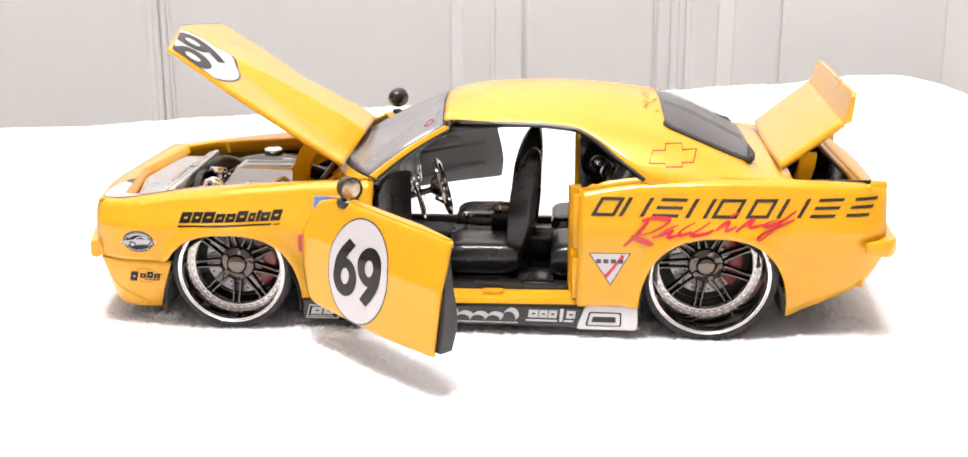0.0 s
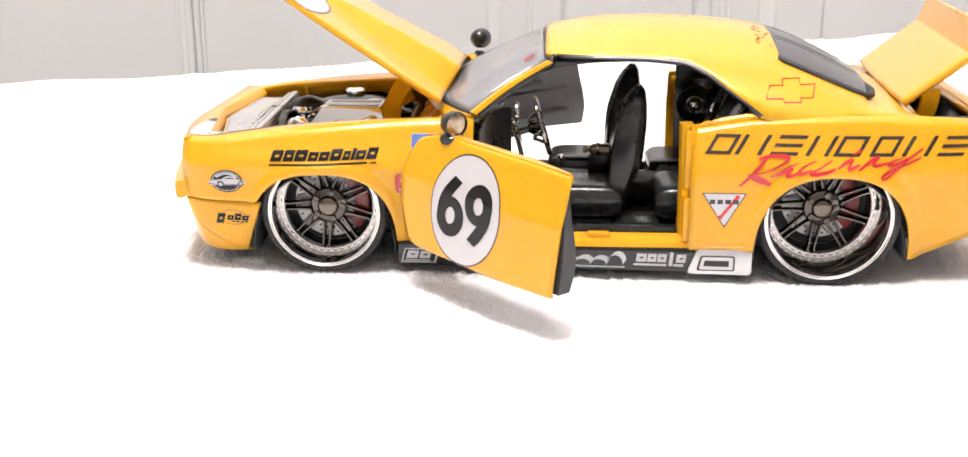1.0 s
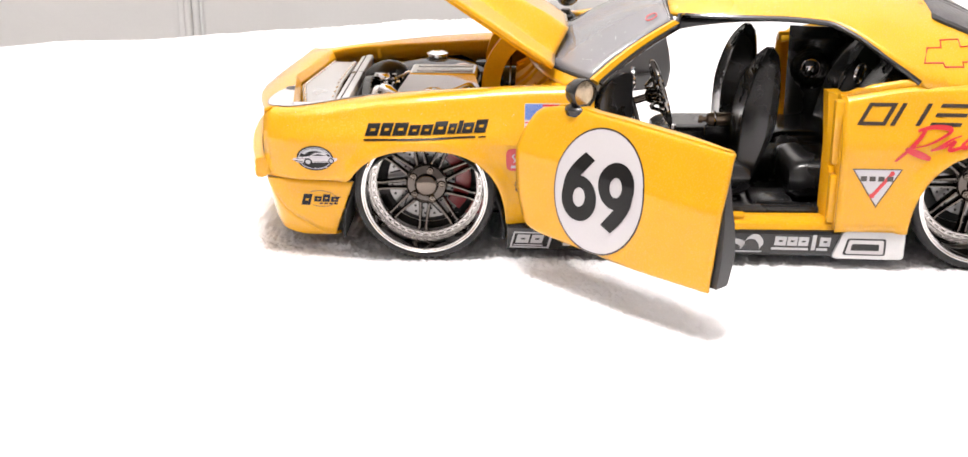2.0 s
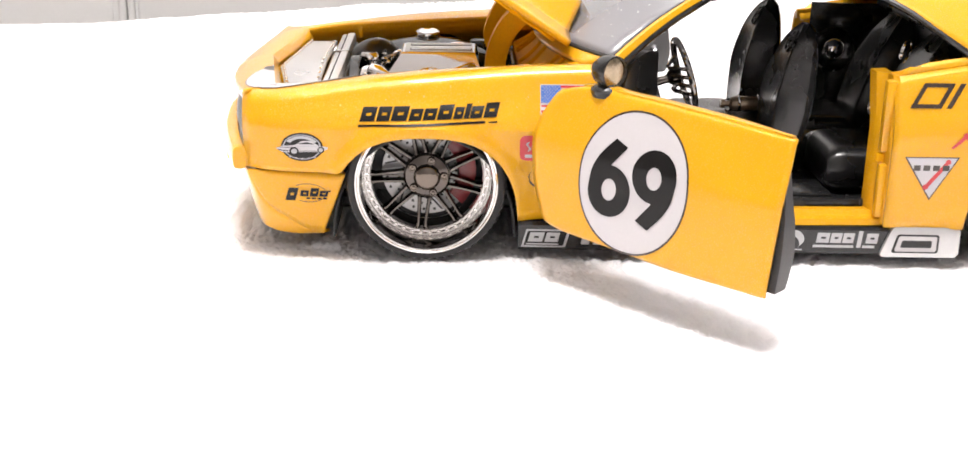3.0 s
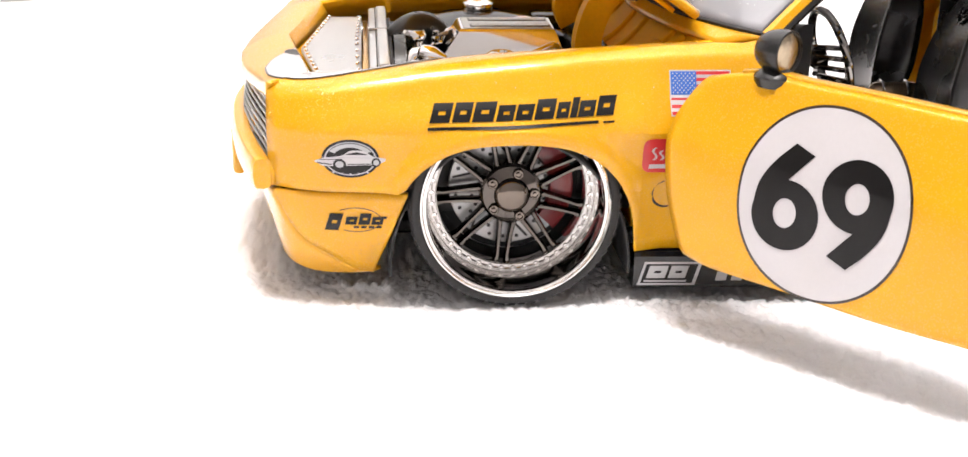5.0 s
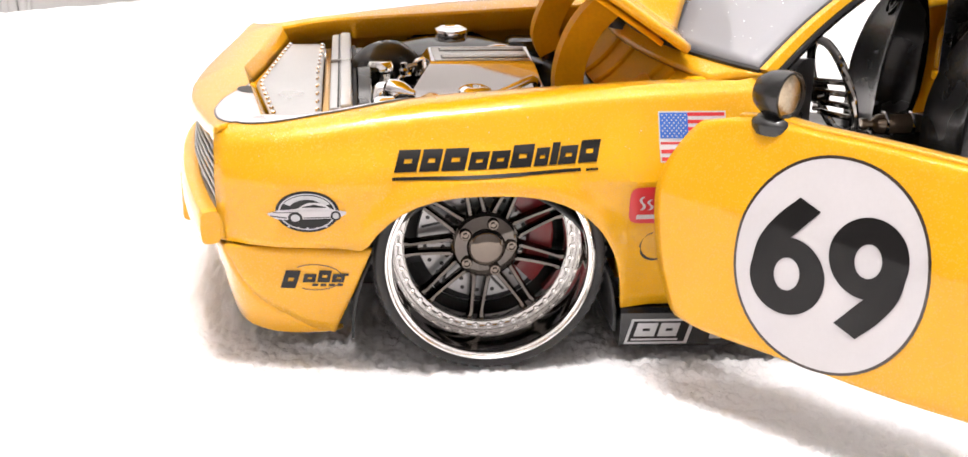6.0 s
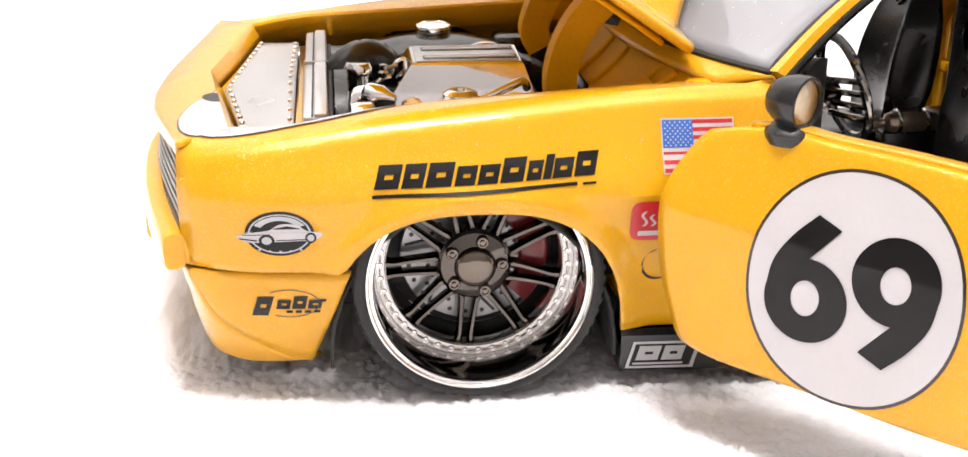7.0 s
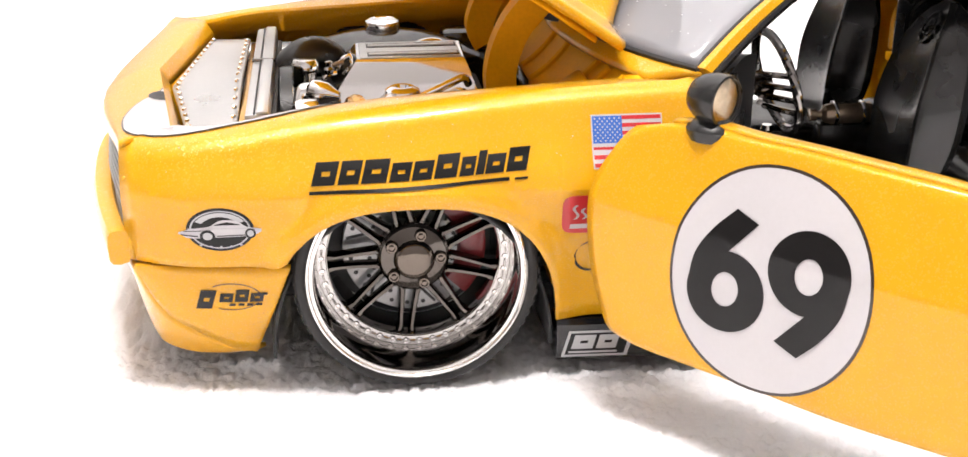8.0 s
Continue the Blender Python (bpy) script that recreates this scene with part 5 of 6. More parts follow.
part("bottle_bracket", rbox(8.2, -1.4, 18.2, 9, 3.2, 5, 0.5), BLACK, car)

# ---- engine bay ----
part("bay_floor", rbox(-60, 0, 12, 56, 52, 2, 0.4), MATT, car)
for s in (-1, 1):
    part("bay_side", sheet(lambda u, v: (mixv(-88, -33, u), s * mixv(25.6, 22.5, v), mixv(28.0, 12, v)), 10, 4), GLOSS_BLACK, car, thick=0.4)
part("bay_front", sheet(lambda u, v: (bay_front_x((2 * u - 1) * 22) + 0.9 + 0.8 * v, (2 * u - 1) * 22, mixv(28.6, 14, v)), 12, 3), YELLOW_IN, car, thick=0.4)


# riveted radiator cover: pointed plate folded along its middle
def cover_fn(u, v):
    y = mixv(-23.4, 20.8, u)
    x_front = -85.6 + (3.5 * (-4.2 - y) / 19.2 if y < -4.2 else 3.4 * (y + 4.2) / 25.0)
    x = mixv(x_front, -76.5, v)
    ridge = 1.5 * (1 - abs(y + 4.2) / 24) * (0.15 + 0.85 * v)
    return (x, y, 29.3 + ridge + 0.02 * y)


cover = part("radiator_cover", sheet(cover_fn, 24, 10), SILVER, car, "silver riveted radiator cover plate", thick=0.5, sharp=14)
rivets = [(0.015 + 0.97 * k / 20, 0.08) for k in range(21)] + [(0.03 + 0.94 * k / 13, 0.93) for k in range(14)]
for u, v in rivets:
    x, y, z = cover_fn(u, v)
    part("rivet", lathe([(0.34, 0.0), (0.3, 0.25), (0.14, 0.38), (0, 0.4)], Matrix.Translation((x, y, z)), 8), CHROME, cover)
radiator = part("radiator", rbox(-73.9, -1.6, 27.0, 2.9, 44.6, 8.4, 0.35), SILVER, car, "silver radiator with ribbed tank")
part("radiator_tank", rbox(-73.3, -1.6, 31.2, 1.5, 44.4, 0.7, 0.25), SILVER, radiator)
part("radiator_groove", rbox(-74.25, -1.6, 31.2, 0.22, 44.2, 0.3, 0.05), MATT, radiator)
part("radiator_seam", rbox(-73.9, 1.2, 31.35, 3.0, 0.5, 0.5, 0.1), DARK_CHROME, radiator)
part("radiator_gap", rbox(-75.9, -1.6, 28.6, 0.9, 43.5, 1.2, 0.1), GOLD, radiator, "brass strip behind the cover plate")
part("radiator_core", rbox(-72.1, -1.6, 23.5, 0.6, 40, 13, 0.2), MATT, radiator)
# fan shroud hose and black air box with filler cap
part("fan_shroud", lathe([(9.4, 0), (9.6, 1.6), (9.0, 1.8), (8.8, 0.4), (2.0, 0.3), (1.6, 1.6), (0, 1.7)], Matrix.Translation((-71.6, -4, 22)) @ pose(0, 0, 0, 0, 90, 0), 32), BLACK, car, "black fan shroud")
box_secs = []
for j in range(17):
    t = j / 16
    x = mixv(-72.4, -41.5, t)
    k = math.sin(math.pi * (0.06 + 0.88 * t)) ** 0.5
    ring = []
    for i in range(20):
        a = 2 * math.pi * i / 20
        ring.append((x, 17.0 + 9.4 * k * math.cos(a), 24.4 + 7.1 * k * math.copysign(abs(math.sin(a)) ** 0.8, math.sin(a))))
    box_secs.append(ring)
airbox = part("air_box", loft(box_secs, close=True, cap=True), GLOSS_BLACK, car, "domed black air box with filler cap", sharp=50)
part("filler_cap", lathe([(2.1, 30.8), (2.1, 31.7), (2.5, 31.8), (2.65, 32.3), (2.5, 32.9), (1.9, 33.15), (1.7, 33.0), (0.6, 33.1), (0, 33.2)], Matrix.Translation((-57.0, 18.3, -0.4)), 32), CHROME, airbox, "round chrome filler cap")
part("filler_collar", tube([(-57.0 + 4.6 * math.cos(a), 18.3 + 3.4 * math.sin(a), 30.55) for a in np.linspace(0, 2 * math.pi, 31)[:-1]], 0.3, 6, closed=True), BLACK, airbox)
hose = arc_points([(-72.0, 3.5, 25.0), (-70.6, 4.5, 29.4), (-67.6, 6.0, 31.0), (-64.8, 8.0, 29.6), (-63.6, 9.5, 26.0)], 20)
part("radiator_hose", tube(hose, 2.3, 14), BLACK, car, "black rubber radiator hose")

# engine: chrome rocker-style cover with slots, block, pipes, fittings
engine = part("engine_block", rbox(-56, -2, 20, 24, 22, 14, 1.0), MATT, car, "dark engine block under a chrome cover")
base_ring, top_ring = [(-66.2, -7.9), (-45.0, -7.9), (-45.4, 6.5), (-65.4, 6.5)], [(-61.9, -5.2), (-47.2, -5.4), (-46.9, 4.4), (-61.8, 4.4)]
part("engine_cover", loft([[(x, y, 25.4) for x, y in base_ring], [(x, y, 26.2) for x, y in base_ring], [(x, y, 32.15) for x, y in top_ring],
                           [(x + 0.35 * (-54 - x) / 8, y * 0.93, 32.6) for x, y in top_ring]], close=True, cap=True), CHROME, engine, "polished chrome engine cover with slots", sharp=20)
part("cover_plate", rbox(-54.4, -0.6, 32.68, 13.4, 8.6, 0.24, 0.08), SILVER, engine, "satin slotted top plate")
for y0 in (-3.1, 1.6):
    part("slot_gap", rbox(-54.0, y0, 32.78, 12.2, 2.3, 0.12, 0.03), BLACK, engine)
    part("slot_bar", rbox(-54.0, y0 - 0.1, 32.86, 11.7, 0.85, 0.22, 0.08), SILVER, engine)
part("cover_flange", rbox(-55.8, -9.6, 25.6, 19.6, 1.6, 1.3, 0.4), SILVER, engine)
pipe = arc_points([(-55.0, 5.5, 29.6), (-53.0, 7.6, 30.6), (-50.6, 8.8, 31.0), (-48.8, 8.8, 30.2), (-48.2, 8.4, 27.0)], 16)
part("intake_pipe", tube(pipe, 1.05, 16), CHROME, engine, "bent chrome intake pipe")
part("water_neck", tube(arc_points([(-70.2, -9, 22), (-70.0, -8.6, 26.5), (-69.0, -7.6, 28.8), (-67.2, -7.6, 29.3)], 20), 1.25, 20), CHROME, engine)
part("thermostat", lathe([(0, 31.6), (1.5, 31.5), (1.9, 30.9), (1.9, 30.2), (1.5, 29.8), (1.5, 27)], Matrix.Translation((-68.4, 1.0, -0.1)), 28), CHROME, engine)
part("alternator", lathe([(0, 0), (1.2, 0), (2.5, 0.8), (2.7, 1.6), (2.7, 4.2), (2.0, 4.9), (0.7, 5.2), (0, 5.2)], Matrix.Translation((-70.2, -12.6, 27.6)) @ pose(0, 0, 0, 0, 90, 0) @ Matrix.Scale(0.74, 4), 32), CHROME, engine, "chrome alternator body")
part("pulley", lathe([(0, 0), (2.6, 0), (2.7, 0.3), (2.2, 0.7), (2.7, 1.1), (2.6, 1.4), (0, 1.5)], Matrix.Translation((-70.2, -8.5, 25.0)) @ pose(0, 0, 0, 0, 90, 0), 24), SILVER, engine)
for k, (fx, fy, fz) in enumerate(((-64.6, 0.6, 30.4), (-63.2, 2.0, 31.0), (-65.6, -1.2, 29.4))):
    part("brass_fitting", tube(arc_points([(fx - 0.8, fy, fz - 1.6), (fx - 0.3, fy, fz - 0.2), (fx + 0.5, fy + 0.1, fz + 0.3), (fx + 1.4, fy + 0.3, fz + 0.4)], 8), 0.3, 10), BRONZE if k < 1 else CHROME, engine)
part("breather", lathe([(0, 0), (0.5, 0.1), (0.7, 0.8), (0.4, 1.1), (0.5, 1.8), (0, 2.0)], Matrix.Translation((-65.2, -2.4, 30.0)), 12), DARK_CHROME, engine)
part("intake_cone", lathe([(0, -1.8), (1.0, -1.7), (1.5, -1.2), (1.6, -0.3), (1.45, 0.8), (0.85, 1.9), (0.55, 2.6), (0, 2.7)], Matrix.Translation((-66.4, -8.6, 29.3)) @ pose(0, 0, 0, 0, 96, -24), 24), CHROME, engine, "tapered chrome intake cone")
for k in range(4):
    x = -62.4 + 4.3 * k
    part("exhaust_runner", tube(arc_points([(x, -11.0, 28.4), (x + 0.6, -13.4, 29.0), (x + 1.4, -16.6, 27.6), (x + 2, -18.0, 22)], 10), 1.15, 10), CHROME if k % 2 else GOLD, engine)
part("distributor", lathe([(0, 28.8), (0.7, 28.75), (0.9, 29.1), (1.5, 29.1), (2.2, 28.7), (2.4, 28.1), (1.9, 27.6), (1.7, 24)], Matrix.Translation((-56.1, -11.4, 1.5)), 24), CHROME, engine, "round chrome distributor cap")
part("valve_pipe", tube(arc_points([(-54.0, -12.8, 29.4), (-52.0, -12.5, 30.2), (-49.8, -11.7, 31.0), (-48.2, -10.9, 31.4), (-47.4, -9.6, 30.2)], 14), 0.55, 12), CHROME, engine)
part("washer_bottle", rbox(-45.2, 20, 27.5, 6, 5, 6.5, 0.9), GLOSS_BLACK, car)

# ---- decals: thin printed shapes lying on their panels ----
INK = 0.07


def ink(name, pieces, material, parent, place, label="", off=INK):
    """pieces: functions (a, b) in 0..1 -> flat (x, z), with their divisions; place lays a flat point on the panel."""
    bm = bmesh.new()
    for fn, nu, nv in pieces:
        grid(bm, lambda a, b: place(*fn(a, b), off), nu, nv)
    return part(name, bm, material, parent, label, sharp=60)


def bar(x0, z0, x1, z1, slant=0.0, nu=4, nv=2):
    return (lambda a, b: (mixv(x0, x1, a) + slant * (mixv(z0, z1, b) - z0), mixv(z0, z1, b)), nu, nv)


def frame_glyph(x0, z0, x1, z1, t, slant):
    """A hollow slanted block made of four bars."""
    out, zt = [], t * 0.8
    for xa in (x0, x1 - t):
        out.append(bar(xa, z0, xa + t, z1, slant, 1, 3))
    for za in (z0, z1 - zt):
        lean = slant * (za - z0)
        out.append(bar(x0 + t + lean, za, x1 - t + lean, za + zt, slant, 3, 1))
    return out


def disc(cx, cz, rx, rz, r_in=0.0, n=40, power=2.0):
    def f(a, b):
        ang, r = 2 * math.pi * a, mixv(r_in, 1.0, b)
        ca, sa = math.cos(ang), math.sin(ang)
        return (cx + rx * r * math.copysign(abs(ca) ** (2 / power), ca), cz + rz * r * math.copysign(abs(sa) ** (2 / power), sa))
    return (f, n, 14 if r_in < 0.5 else 2)


def digit_six(cx, cz, size, flip):
    """A heavy 6 (turned by half a turn: a 9) about its bowl's middle: a round bowl and a stem cut off slantwise."""
    k = -size if flip else size
    outer = arc_points([(-4.38, -0.3, 0), (-3.95, 3.2, 0), (-2.3, 6.1, 0), (-0.1, 8.5, 0)], 24)
    inner = arc_points([(-2.4, 0.3, 0), (-1.7, 2.6, 0), (-0.3, 4.1, 0), (2.55, 7.5, 0)], 24)

    def ring(a, b):
        ang = 2 * math.pi * a
        x, z = mixv(-0.05, 0.0, b) + mixv(1.5, 4.4, b) * math.cos(ang), mixv(0.2, 0.0, b) + mixv(1.78, 4.2, b) * math.sin(ang)
        return (cx + k * x, cz + k * z)

    def stem(a, b):
        p = outer[round(24 * a)].lerp(inner[round(24 * a)], b)
        return (cx + k * p.x, cz + k * p.y)
    return [(ring, 64, 10)], [(stem, 24, 10)]


def on_near(x, z, off):
    return near(x, z, off)


def on_skirt(x, z, off):
    return (x, -(skirt_y(x) + off), z)


def on_door(u, z, off):
    return door_point(u, door_out(z, u) + off, z, -1)


def on_hood(y, u, off):
    return hood_place(u, y, off)


# race number on the door
ink("number_disc_rim", [disc(23.3, 21.87, 11.08, 11.42, 0.96, 64, 2.1)], D_BROWNBLACK, door_near, on_door, "thin dark outline of the number disc")
ink("number_disc", [disc(23.3, 21.87, 10.76, 11.1, 0.0, 64, 2.1)], D_WHITE, door_near, on_door, "white number disc on the door", off=0.09)
for digit, (du, dz, flip) in (("digit_six", (18.9, 19.8, False)), ("digit_nine", (27.6, 23.85, True))):
    r_, s_ = digit_six(du, dz, 1.0, flip)
    bm = bmesh.new()
    for fn, nu, nv in r_:
        grid(bm, lambda a, b: on_door(*fn(a, b), 0.17), nu, nv)
    for fn, nu, nv in s_:
        grid(bm, lambda a, b: on_door(*fn(a, b), 0.2), nu, nv)
    part(digit, bm, D_BLACK, door_near, "large black race numeral", sharp=60)


# number disc across the bonnet front, numerals read from the front
def hood_clip(fn):
    def f(a, b):
        y, u = fn(a, b)
        y = max(min(y, HOOD_W(u) - 0.5), -HOOD_W(u) + 0.5)
        return (y, min(u, hood_front(y) - 0.7))
    return f


ink("bonnet_disc_rim", [(hood_clip(disc(-17.0, 45.4, 13.0, 13.2, 0.94)[0]), 64, 2)], D_BROWNBLACK, bonnet, on_hood)
ink("bonnet_disc", [(hood_clip(disc(-17.0, 45.4, 12.4, 12.6)[0]), 64, 8)], D_WHITE, bonnet, on_hood, "white number disc on the bonnet", off=0.1)
for digit, (dy, du, flip) in (("digit_six", (-12.0, 45.4, False)), ("digit_nine", (-21.6, 45.4, True))):
    r_, s_ = digit_six(0, 1.9 if flip else -1.9, 1.12, flip)
    bm = bmesh.new()
    for fn, nu, nv, off in [(*q, 0.15) for q in r_] + [(*q, 0.18) for q in s_]:
        def g(a, b, fn=fn, off=off):
            p, q = fn(a, b)
            y, u = hood_clip(lambda *_: (dy - p, du - q))(0, 0)
            return hood_place(u, y, off)
        grid(bm, g, nu, nv)
    part(digit, bm, D_BLACK, bonnet, "large black race numeral", sharp=60)


# the rest of that disc on the nose panel
DISC_NOSE = curve([(-31.7, 0.62), (-29.5, 0.75), (-26.5, 0.83), (-23, 0.79), (-19, 0.60), (-16, 0.36), (-13.9, 0.15), (-11, 0.0)])
DISC_WING = curve([(-88.8, 27.4), (-88, 28.4), (-85, 30.7), (-80.4, 31.4), (-74.5, 30.7), (-68.3, 28.9), (-65.2, 27.2)])


def nose_disc(grow, y0, y1):
    """From the bay's edge forward to the disc's outline, across the near part of the nose."""
    def f(a, b):
        y = mixv(y0, y1, a)
        return ((y + 31.7) / 63.4, 0.125 + (0.58 * min(DISC_NOSE(y) + grow, 0.95)) * b)
    return (f, 48, 8)


def nose_blot(a, b):
    ang = 2 * math.pi * a
    return ((-14.6 + 31.7 + 2.2 * b * math.cos(ang)) / 63.4, max(0.125, 0.15 + 0.13 * b * math.sin(ang)))


def on_nose(u, v, off):
    x, y, z = nose_fn(u, v)
    return (x, y, z + off)


def on_wing_top(x, y, off):
    """On the near wing, from the rounded shoulder in to the bay's edge."""
    start, ctrl, end = shoulder(x, ROUND)
    if y > end[0]:
        a, b, c = start[0] - 2 * ctrl[0] + end[0], 2 * (ctrl[0] - start[0]), start[0] - y
        t = clamp01((-b - math.sqrt(max(b * b - 4 * a * c, 0.0))) / (2 * a) if abs(a) > 1e-6 else -c / b)
        return (x, -y, (1 - t) ** 2 * start[1] + 2 * t * (1 - t) * ctrl[1] + t * t * end[1] + off)
    t = clamp01((end[0] - y) / max(end[0] - BAY_Y(x), 0.1))
    return (x, -y, mixv(end[1], BAY_Z(x), t) + 0.25 * math.sin(math.pi * t) + off)


def wing_disc(grow, x0, x1):
    def f(a, b):
        x_ = mixv(x0, x1, a)
        return (x_, mixv(BAY_Y(x_) + 0.1, max(DISC_WING(x_) + grow, BAY_Y(x_) + 0.12), b))
    return (f, 40, 5)


ink("wing_disc_rim", [wing_disc(0.2, -87.4, -64.9)], D_BROWNBLACK, car, on_wing_top, off=0.10)
ink("wing_disc", [wing_disc(0.0, -87.2, -65.2)], D_WHITE, car, on_wing_top, "white edge of the number disc on the wing", off=0.16)
ink("nose_disc_rim", [nose_disc(0.035, -31.6, -10.4)], D_BROWNBLACK, car, on_nose, off=0.08)
ink("nose_disc", [nose_disc(0.0, -31.6, -11.2)], D_WHITE, car, on_nose, "white edge of the number disc on the nose", off=0.13)
ink("nose_numeral", [(nose_blot, 24, 4)], D_BLACK, car, on_nose, off=0.18)


# maker's lettering replaced by slanted blocks, with its underline
RISE = 0.036


def on_wing_line(x, z, off):
    """The wing's lettering line climbs a little to the rear."""
    return near(x, z + RISE * (x + 68), off)


def slit_block(x0, z0, x1, z1, slant):
    """A slanted block with a small bar-shaped hole in its middle."""
    h, w = z1 - z0, x1 - x0
    if w < 0.6 * h:
        return [bar(x0, z0, x1, z1, slant, 2, 3)]
    za, zb, xa, xb = z0 + 0.4 * h, z0 + 0.6 * h, x0 + 0.34 * w, x1 - 0.3 * w
    la, lb = slant * (za - z0), slant * (zb - z0)
    return [bar(x0, z0, x1, za, slant, 4, 2), bar(x0 + lb, zb, x1 + lb, z1, slant, 4, 2), bar(x0 + la, za, xa + la, zb, slant, 2, 1), bar(xb + la, za, x1 + la, zb, slant, 2, 1)]


pieces = [bar(-68.1, 25.85, -46.0, 26.22, 0.0, 16, 1)]
x = -67.9
for wd, tall in ((2.75, 1), (2.45, 1), (2.95, 1), (2.35, 0), (2.35, 0), (2.7, 1), (1.75, 0), (1.0, 1), (2.3, 0), (2.5, 1)):
    pieces += slit_block(x, 26.75, x + wd * 0.93, 29.05 if tall else 28.6, 0.3)
    x += 1.045 * wd
pieces.append(bar(-45.4, 25.85, -43.9, 26.1))
ink("wing_logo", pieces, D_BLACK, car, on_wing_line, "black slanted block logo on the front wing", off=0.14)

# oval car badge on the wing
ink("oval_badge", [disc(-78.0, 22.05, 3.7, 2.6)], D_BLACK, car, on_near, "oval black and silver car badge")
ink("oval_badge_ring", [disc(-78.0, 22.05, 3.35, 2.3, 0.94)], D_GREY, car, on_near, off=0.1)
ink("oval_badge_arc", [(lambda a, b: (-78.0 + mixv(2.3, 3.1, b) * math.cos(radians(mixv(150, 30, a))), 22.0 + mixv(1.6, 2.1, b) * math.sin(radians(mixv(150, 30, a)))), 14, 1)], D_GREY, car, on_near, off=0.11)


def car_shape(a, b):
    """A low coupe seen three-quarters from the front: long bonnet, small cabin, short tail."""
    x_ = mixv(-4.6, 4.5, a)
    low = 21.05 + 0.5 * clamp01((-x_ - 3.6) / 1.0) + 0.35 * clamp01(a - 0.25) + 0.5 * clamp01((x_ - 3.6) / 0.9)
    top = 21.95 + 0.55 * math.sin(math.pi * clamp01(a * 0.9)) + 0.72 * math.exp(-((x_ - 0.9) / 1.6) ** 4) - 0.25 * clamp01((-x_ - 3.4) / 1.2)
    return (-78.0 + x_, mixv(low, max(top, low + 0.1), b))


ink("oval_badge_car", [(car_shape, 40, 3)], D_WHITE, car, on_near, "small white car outline", off=0.13)
ink("oval_badge_window", [(lambda a, b: (-78.0 + mixv(-0.6, 2.2, a), mixv(22.62, 23.0 - 0.3 * abs(2 * a - 1), b)), 6, 1), disc(-79.4, 21.3, 0.85, 0.72, 0, 18), disc(-74.7, 21.6, 0.6, 0.62, 0, 18),
                          (lambda a, b: (-82.3 + 1.9 * a, 21.35 + 0.16 * b - 0.15 * a), 4, 1), (lambda a, b: (-82.0 + 3.0 * a, 21.85 + 0.09 * b + 0.12 * a), 4, 1), (lambda a, b: (-78.4 + 3.4 * a, 21.25 + 0.12 * b + 0.1 * a), 4, 1)],
    D_BLACK, car, on_near, off=0.17)
ink("oval_badge_wheel", [disc(-79.4, 21.3, 0.55, 0.46, 0, 12), disc(-74.7, 21.6, 0.38, 0.4, 0, 12), (lambda a, b: (-81.6 + 7.0 * a, 22.2 + 0.07 * b), 8, 1)], D_GREY, car, on_near, off=0.2)
ink("oval_badge_dot", [disc(-78.0 + 1.1 * k, 19.95 + 0.06 * k * k, 0.16, 0.13, 0, 8) for k in (-2, -1, 0, 1, 2)], D_GREY, car, on_near, off=0.12)


def on_valance(x, z, off):
    """On the near face of the front valance."""
    def at(i):
        return valance_point(i, clamp01((17.15 - z) / (17.15 - VAL_LOW[i].z)))
    best = min(range(len(VAL_TOP)), key=lambda i: abs(at(i).x - x))
    other = min(len(VAL_TOP) - 1, best + 1) if at(best).x > x else max(0, best - 1)
    p0, p1 = at(best), at(other)
    f = clamp01((x - p0.x) / (p1.x - p0.x)) if abs(p1.x - p0.x) > 1e-6 else 0
    p = p0.lerp(p1, f)
    return (p.x, -(p.y + off), z)


pieces = slit_block(-81.6, 11.5, -79.8, 14.05, 0.3)
for k in range(3):
    pieces += slit_block(-78.9 + 1.72 * k, 12.4, -77.4 + 1.72 * k, 13.6 + (0.5 if k == 1 else 0), 0.2)
pieces += [bar(-74.2, 13.3, -73.4, 13.65, 0.2)] + [bar(-77.8 + 1.0 * k, 11.85, -77.1 + 1.0 * k, 12.2, 0.2) for k in range(4)]
ink("valance_logo", pieces, D_BLACK, car, on_valance, "dark slanted block logo on the front valance", off=0.12)
ink("valance_logo_swoosh", [(lambda a, b: (-77.4 + (3.2 + 0.12 * b) * math.cos(radians(mixv(-120, 130, a))), 13.1 + (1.75 + 0.12 * b) * math.sin(radians(mixv(-120, 130, a)))), 26, 1)], D_BROWNBLACK, car, on_valance, off=0.12)

# flag, partly behind the door
FX0, FX1, FZ0, FZ1 = -36.2, -28.3, 27.5, 32.65
ink("flag_field", [bar(FX0 - 0.15, FZ0 - 0.15, FX1 + 0.15, FZ1 + 0.15, 0, 10, 8)], D_WHITE, car, on_near, "small printed stars and stripes flag")
stripe = (FZ1 - FZ0) / 13
ink("flag_stripes", [bar(FX0 + (3.4 if k >= 6 else 0), FZ0 + stripe * k, FX1, FZ0 + stripe * (k + 1), 0, 8, 1) for k in range(0, 13, 2)], D_RED, car, on_near, off=0.1)
ink("flag_canton", [bar(FX0, FZ1 - 7 * stripe, FX0 + 3.4, FZ1, 0, 4, 4)], D_BLUE, car, on_near, off=0.13)
